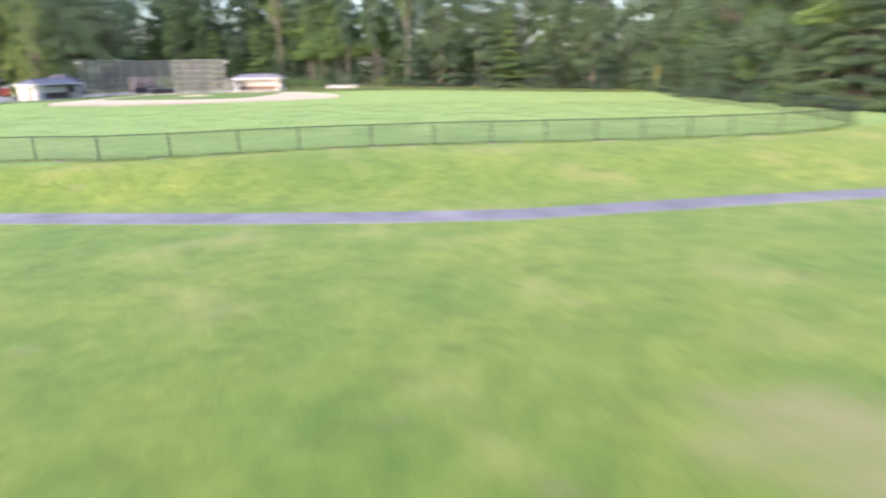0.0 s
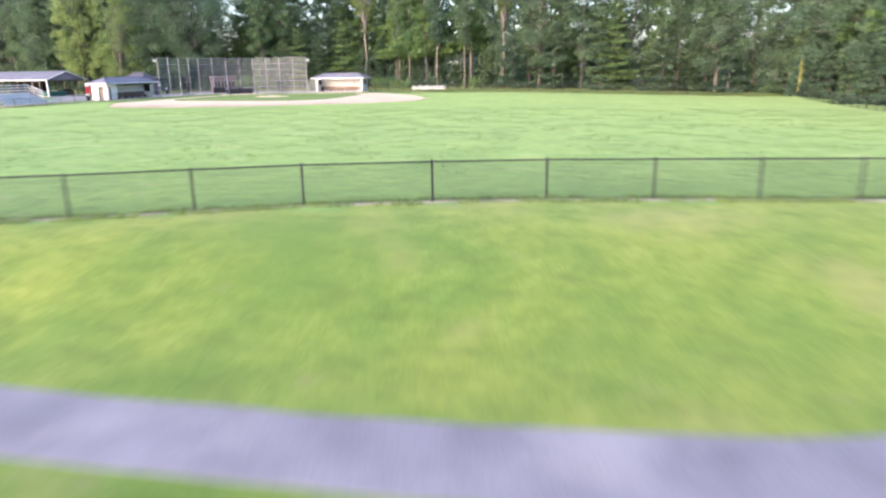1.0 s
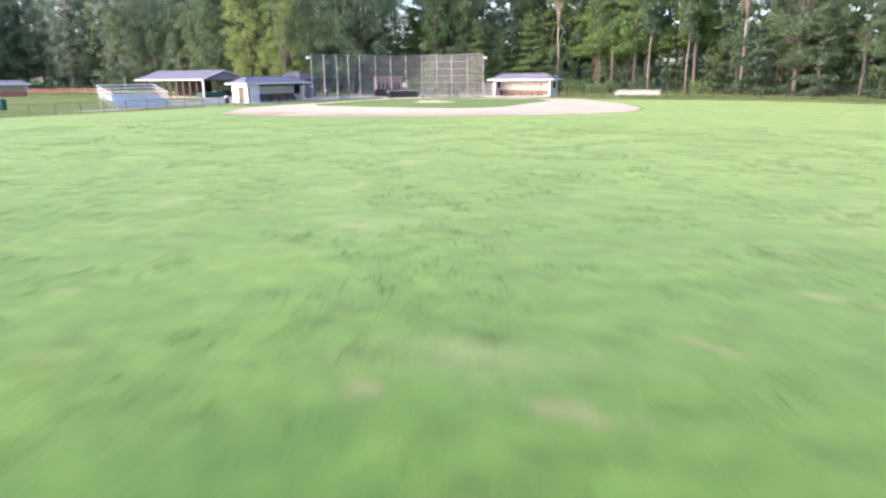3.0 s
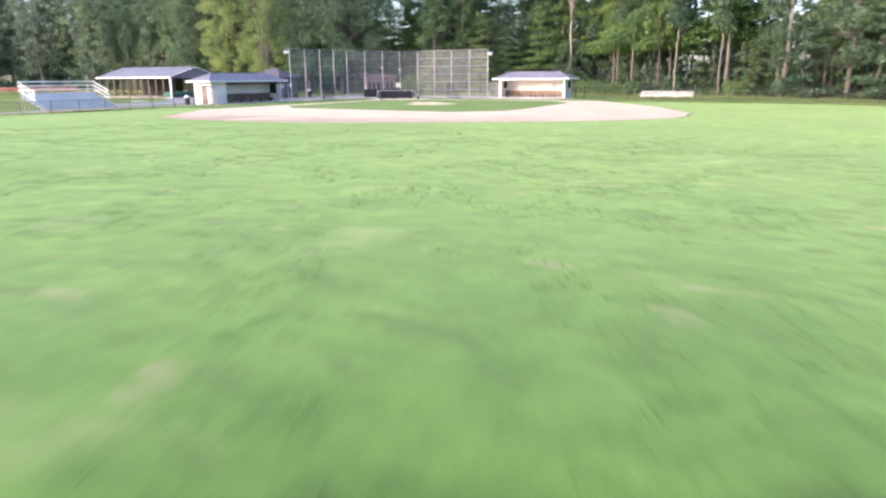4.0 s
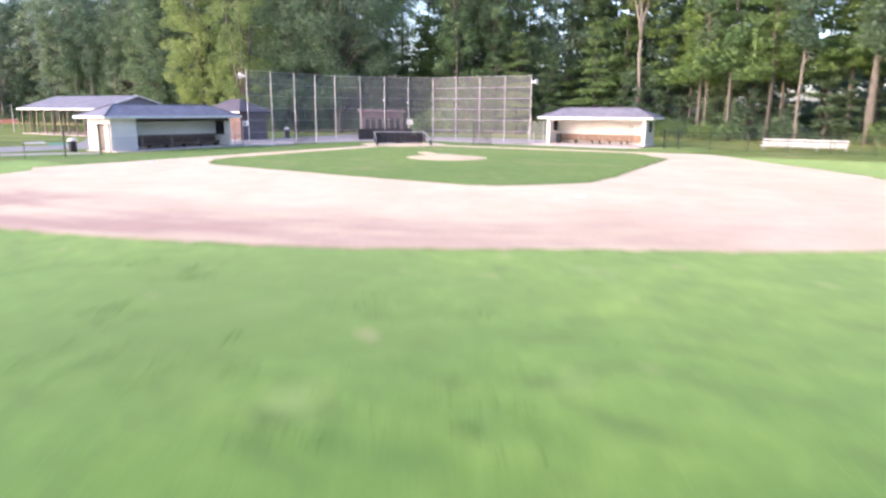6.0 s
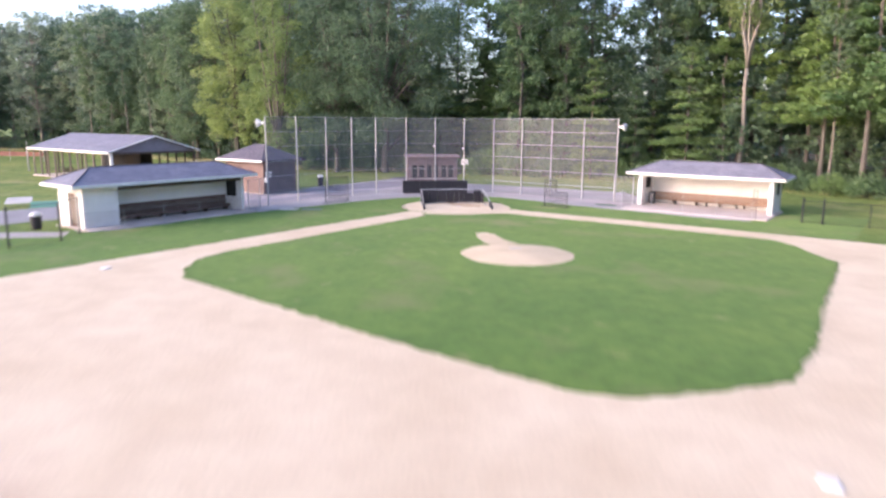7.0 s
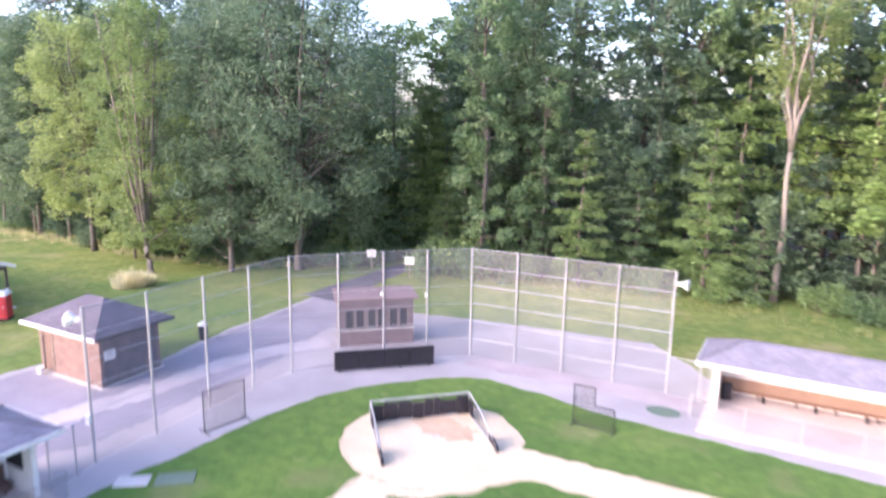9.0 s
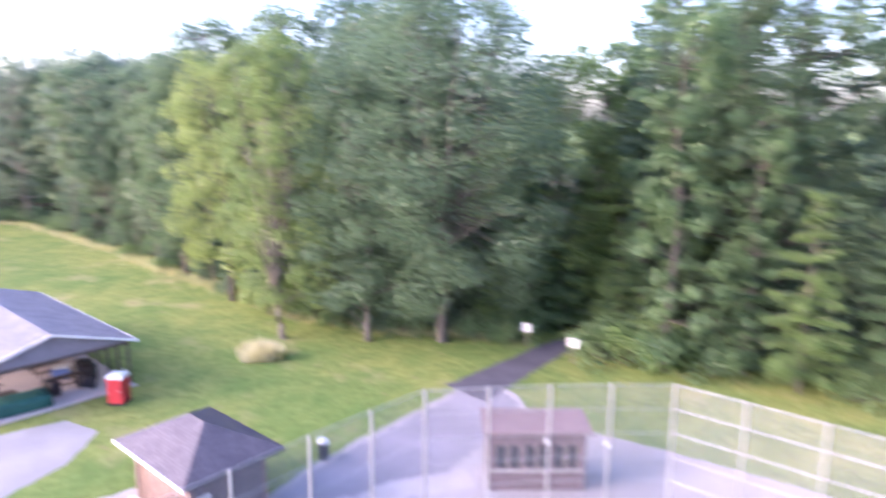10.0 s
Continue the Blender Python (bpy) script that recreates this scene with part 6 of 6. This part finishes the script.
for deep, step, kinds in rows:
    for i, (x, y) in enumerate(along(EDGE, step)):
        j = min(range(len(EDGE) - 1), key=lambda q: abs(EDGE[q][0] - x) + abs(EDGE[q][1] - y))
        ax, ay = EDGE[j]
        bx2, by2 = EDGE[j + 1]
        d = Vector((bx2 - ax, by2 - ay)).normalized()
        out = Vector((-d.y, d.x))
        px, py = x + out.x * deep + rnd.uniform(-1.8, 1.8), y + out.y * deep + rnd.uniform(-1.5, 1.5)
        kind = rnd.choice(kinds)
        # far left: trees whose pale leaves stand for haze
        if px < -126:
            kind = rnd.choice((HAZE_TREE, HAZE_SLIM, HAZE_TREE, OAK_A)) if deep < 6 else HAZE_TREE
        # by the path: lightened oaks stand for the haze before the dark woods
        elif deep < 6 and -92 < px < -58:
            kind = rnd.choice((OAK_HAZE, SLIM_B, OAK_HAZE, PINE_TALL, OAK_A))
        elif deep < 6 and -57 < px < -18:
            kind = rnd.choice((PINE_TALL, SLIM_P, SLIM_A, PINE_TALL))
        size = rnd.uniform(0.86, 1.12) * (1.16 if px > -90 else 1.0)
        if abs(px + 89.2) < 3.2 and py < 168:
            continue
        if px > 30 and py < 20:
            continue
        if deep < 6 and any(math.hypot(px - qx, py - qy) < 2.6 for qx, qy in MARKED):
            continue
        plant(kind, px, py, size)
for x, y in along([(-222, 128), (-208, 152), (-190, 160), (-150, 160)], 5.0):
    plant(rnd.choice((HAZE_TREE, OAK_C, HAZE_TREE)), x + rnd.uniform(-1.5, 1.5), y + rnd.uniform(-1.5, 1.5), rnd.uniform(0.95, 1.12))
for deep, step, kinds, big in ((0.2, 3.2, (BUSH, BUSH_D, SAPLING_B, BUSH_D, SAPLING), 1.0), (3.5, 4.2, (BUSH_D, SAPLING_B, BUSH_D, SAPLING), 1.1), (-1.6, 9.0, (BUSH, BUSH_D), 0.7)):
    for x, y in along(EDGE, step):
        if x < -185 and deep > 5:
            continue
        j = min(range(len(EDGE) - 1), key=lambda q: abs(EDGE[q][0] - x) + abs(EDGE[q][1] - y))
        d = Vector((EDGE[j + 1][0] - EDGE[j][0], EDGE[j + 1][1] - EDGE[j][1])).normalized()
        px, py = x - d.y * deep + rnd.uniform(-0.9, 0.9), y + d.x * deep + rnd.uniform(-0.9, 0.9)
        if abs(px + 89.2) < 3.0 and py < 168:
            continue
        if deep < 0 and px > -45:
            continue
        if deep > 0 and px > -45 and rnd.random() < 0.62:
            plant(PINE_LOW, px, py + 1.0, rnd.uniform(0.65, 1.1))
            continue
        plant(rnd.choice(kinds), px, py, big * rnd.uniform(0.75, 1.25))
# the woods go on behind: trunks and leaf masses that cannot be told apart
far_leaves, far_trunks = [], bmesh.new()
for deep, step, tall in ((17.0, 7.5, 20), (27.0, 9.5, 21)):
    for x, y in along(EDGE, step):
        j = min(range(len(EDGE) - 1), key=lambda q: abs(EDGE[q][0] - x) + abs(EDGE[q][1] - y))
        d = Vector((EDGE[j + 1][0] - EDGE[j][0], EDGE[j + 1][1] - EDGE[j][1])).normalized()
        px, py = x - d.y * deep + rnd.uniform(-2.5, 2.5), y + d.x * deep + rnd.uniform(-2.5, 2.5)
        if abs(px + 89.2) < 4.0 and py < 172:
            continue
        h, z0 = tall * rnd.uniform(0.8, 1.1), ground_z(max(-140, min(60, px)), max(-40, min(200, py)))
        tube(far_trunks, wiggle((px, py, z0 - 0.3), (px + rnd.uniform(-0.8, 0.8), py, z0 + h * 0.85), rnd, 0.2, 3), [0.28, 0.22, 0.15, 0.05], 6, cap=False)
        for k in range(19):
            f = rnd.random()
            a, far = rnd.uniform(0, math.tau), (1.2 + 3.6 * math.sin(math.pi * min(1, 0.25 + 0.7 * f))) * rnd.random() ** 0.5
            far_leaves.append((px + math.cos(a) * far, py + math.sin(a) * far, z0 + h * (0.30 + 0.70 * f), rnd.uniform(1.0, 1.8), rnd.uniform(0.8, 1.3)))
        for k in range(14 if deep > 20 else 9):
            a, far = rnd.uniform(0, math.tau), 5.0 * rnd.random() ** 0.5
            far_leaves.append((px + math.cos(a) * far, py + math.sin(a) * far, z0 + rnd.uniform(0.4, 7.5 if deep > 20 else 4.5), rnd.uniform(1.2, 2.1), rnd.uniform(0.8, 1.4)))
for x, y in along(EDGE, 4.0):
    j = min(range(len(EDGE) - 1), key=lambda q: abs(EDGE[q][0] - x) + abs(EDGE[q][1] - y))
    d = Vector((EDGE[j + 1][0] - EDGE[j][0], EDGE[j + 1][1] - EDGE[j][1])).normalized()
    px, py = x - d.y * 36 + rnd.uniform(-2, 2), y + d.x * 36 + rnd.uniform(-2, 2)
    for k in range(8):
        far_leaves.append((px + rnd.uniform(-3, 3), py + rnd.uniform(-3, 3), rnd.uniform(0.3, 11.0), rnd.uniform(1.8, 2.6), rnd.uniform(1.3, 2.0)))
woods = thing("deep_woods", pose(0, 0, 0), "dense dark green woods behind the front trees", "woods", kind="stuff")
part("trunks", far_trunks, BARK, woods)
fl = new("foliage", leaf_mesh("foliage", far_leaves, 19, 0.95, LEAF, 0.15, 5))
fl.parent = woods
floor = [(x, y) for x, y in EDGE] + [(60, 30), (140, 30), (140, 330), (-300, 330), (-300, 100), (-220, 100)]
bm = bmesh.new()


def in_woods(x, y):
    """Whether a place lies behind the edge of the woods."""
    odd = False
    for (x0, y0), (x1, y1) in zip(floor, floor[1:] + floor[:1]):
        if (y0 > y) != (y1 > y) and x < x0 + (y - y0) / (y1 - y0) * (x1 - x0):
            odd = not odd
    return odd


step = 2.5
cells = {}
for iy in range(int(310 / step)):
    for ix in range(int(440 / step)):
        x, y = -300 + ix * step, 20 + iy * step
        if in_woods(x + step / 2, y + step / 2) and not (abs(x + 88) < 3 and y < 166):
            ring = []
            for qx, qy in ((ix, iy), (ix + 1, iy), (ix + 1, iy + 1), (ix, iy + 1)):
                if (qx, qy) not in cells:
                    wx, wy = -300 + qx * step + 0.9 * noise.noise((qx * 0.7, qy * 0.7, 1.0)), 20 + qy * step + 0.9 * noise.noise((qx * 0.7, qy * 0.7, 9.0))
                    cells[qx, qy] = bm.verts.new((wx, wy, ground_z(max(-140, min(60, wx)), max(-40, min(200, wy))) + 0.03))
                ring.append(cells[qx, qy])
            bm.faces.new(ring)
single("forest_floor", bm, FOREST, "dark leaf litter and soil under the trees", "forest floor", kind="structure", smooth=True)
for x, y, s in ((-105.3, 140.2, 0.95), (-104.5, 140.9, 0.8)):
    plant(WEEDS, x, y, s, tall=1.35)



def blades(name, spots, per, spread, tall, wide, lean, material, label, seed):
    """Standing grass: for each spot a tuft of thin bent blades, each one triangle."""
    rng = np.random.default_rng(seed)
    base = np.array([(x, y, ground_z(max(-140, min(60, x)), max(-40, min(200, y)))) for x, y in spots])
    n = len(base) * per
    foot = np.repeat(base, per, 0) + np.concatenate([rng.normal(0, spread, (n, 2)), np.full((n, 1), -0.01)], 1)
    ang = rng.uniform(0, math.tau, n)
    side = np.stack([np.cos(ang), np.sin(ang), np.zeros(n)], 1) * rng.uniform(0.6, 1.4, (n, 1)) * wide
    tip = foot + np.concatenate([rng.normal(0, lean, (n, 2)), rng.uniform(*tall, (n, 1))], 1)
    me = bpy.data.meshes.new(name)
    me.vertices.add(3 * n)
    me.vertices.foreach_set("co", np.stack([foot - side, foot + side, tip], 1).reshape(-1).astype(np.float32))
    me.loops.add(3 * n)
    me.loops.foreach_set("vertex_index", np.arange(3 * n, dtype=np.int32))
    me.polygons.add(n)
    me.polygons.foreach_set("loop_start", (np.arange(n) * 3).astype(np.int32))
    me.update(calc_edges=True)
    me.materials.append(material)
    return tagged(new(name, me), label, "grass", kind="stuff")


# uneven tufts of longer, darker grass standing in the mown outfield
rng = np.random.default_rng(8)
spots = []
for x, y in zip(rng.uniform(-62, 20, 46000), rng.uniform(33, 86, 46000)):
    dense = noise.noise((x * 0.35, y * 0.35, 2.0)) + 0.6 * noise.noise((x * 1.3, y * 1.3, 7.0))
    if dense > 0.06 and y > lerp_along(x, FENCE_LINE) + 1.0 and math.hypot(x + 56.7, y - 116.3) > (31.6 if x < -42 else 33.8):
        spots.append((x, y))
blades("grass_tufts", spots, 7, 0.09, (0.018, 0.055), 0.016, 0.085, TUFT, "uneven green tufts in the mown outfield", 8)
# longer grass growing unevenly over the dead strip along the outfield fence
spots = []
for x, y in along(centre, 0.025):
    thick = noise.noise((x * 0.9, y * 0.9, 12.0)) + 0.5 * noise.noise((x * 3.1, y * 3.1, 5.0))
    if thick > -0.22:
        spots.append((x, y + rng.normal(-0.24, 0.10)))
    if thick < 0.10:
        spots.append((x, y + rng.normal(0.22, 0.06)))
blades("verge_grass", spots, 6, 0.05, (0.05, 0.15), 0.010, 0.06, VERGE, "uneven green grass growing over the fence's foot", 13)
# tall dry grass left unmown along the wood's edge
spots = []
for x, y in along([(-200, 143), (-188, 150.0), (-156, 150.6), (-138, 149.2), (-124, 149.6), (-112, 148.6), (-100, 152.5), (-94, 157)], 0.10):
    spots.append((x + rng.normal(0, 0.3), y + rng.normal(0, 0.75)))
blades("tall_dry_grass", spots, 9, 0.16, (0.25, 0.8), 0.02, 0.16, STRAW, "tall straw-coloured grass along the wood's edge", 9)
spots = [(x + rng.normal(0, 0.5), y + rng.normal(0, 0.9)) for x, y in along([(-84, 158.5), (-72, 160.0), (-60, 159.5), (-46, 157.5), (-36, 154.0), (-10, 151.5), (10, 150.5)], 0.16)]
blades("meadow_grass", spots, 9, 0.16, (0.2, 0.6), 0.018, 0.14, MEADOW, "yellow-green unmown grass beneath the trees", 10)
for kind, x, y, s in ((BUSH_D, -88.2, 166.6, 1.1), (BUSH_D, -90.6, 167.0, 1.0), (SAPLING_B, -89.3, 169.0, 1.1), (OAK_C, -89.0, 173.5, 0.9), (PINE_LOW, -87.0, 171.0, 1.0), (PINE_LOW, -91.8, 171.5, 1.0)):
    plant(kind, x, y, s)
for kind, x, y, s in ((OAK_A, -124.5, 157.5, 1.15), (OAK_C, -131.5, 157.0, 1.2), (OAK_A, -117.5, 160.5, 1.2), (PINE_LOW, -54.5, 169.0, 1.2), (BUSH_D, -56.2, 168.0, 1.3), (BUSH_D, -52.4, 168.6, 1.3), (PINE_LOW, -50.6, 167.6, 1.1), (BUSH, -53.8, 162.6, 1.2), (BUSH, -51.2, 161.6, 1.1), (BUSH, -60.6, 162.6, 1.2), (BUSH, -48.4, 158.6, 1.0), (BUSH, -45.0, 158.0, 1.1)):
    plant(kind, x, y, s)
# longer grass where the mower and the rake don't reach, round the clay
rim = along(inner + inner[:1], 0.07) + along(arc(-70.0, 129.7, 4.15, 60, 300, 60), 0.09) + along([(-71.1, 96.0), (-71.0, 104.0), (-71.15, 118.0), (-71.0, 125.5)], 0.08) + along([(-65.9, 131.05), (-52.0, 131.3), (-42.6, 131.4)], 0.08)
blades("turf_fringe", [(x + rng.normal(0, 0.06), y + rng.normal(0, 0.06)) for x, y in rim], 7, 0.05, (0.05, 0.11), 0.010, 0.05, FRINGE, "longer dark green grass fringe round the clay", 11)
rim = along([(-69.9, 95.6), (-67.6, 91.6), (-65.0, 88.4)] + clay_rim() + [(-29.4, 112.0), (-32.0, 117.7), (-36.9, 124.2), (-40.6, 129.4)], 0.07)
blades("outfield_fringe", [(x + rng.normal(0, 0.07), y + rng.normal(0, 0.07)) for x, y in rim], 7, 0.05, (0.02, 0.06), 0.011, 0.06, TUFT, "longer green grass fringe round the infield clay", 12)
for kind, x, y, s in ((BUSH, -84.9, 157.8, 1.7), (BUSH, -82.8, 159.0, 1.9), (SAPLING, -86.4, 161.2, 1.0), (BUSH, -93.4, 160.2, 1.5), (SAPLING, -91.9, 164.4, 1.1), (BUSH, -78.6, 159.8, 1.5), (SAPLING, -79.0, 162.6, 1.1), (BUSH, -86.8, 164.0, 2.0), (BUSH, -92.0, 166.8, 2.0)):
    plant(kind, x, y, s)
for kind, x, y, s in ((BUSH, -107.6, 150.0, 0.9), (BUSH, -101.0, 152.2, 1.1), (BUSH_D, -102.6, 151.2, 0.8), (BUSH, -95.2, 155.6, 1.1), (BUSH, -93.4, 157.2, 1.2), (BUSH_D, -98.9, 154.6, 0.9), (SAPLING_B, -94.6, 158.6, 0.9), (BUSH, -85.2, 159.4, 1.2), (BUSH_D, -83.2, 160.4, 1.1), (SAPLING, -76.6, 161.4, 0.9), (BUSH, -74.4, 161.6, 1.0), (BUSH, -69.0, 162.0, 1.2), (BUSH, -66.6, 161.8, 1.1)):
    plant(kind, x, y, s)
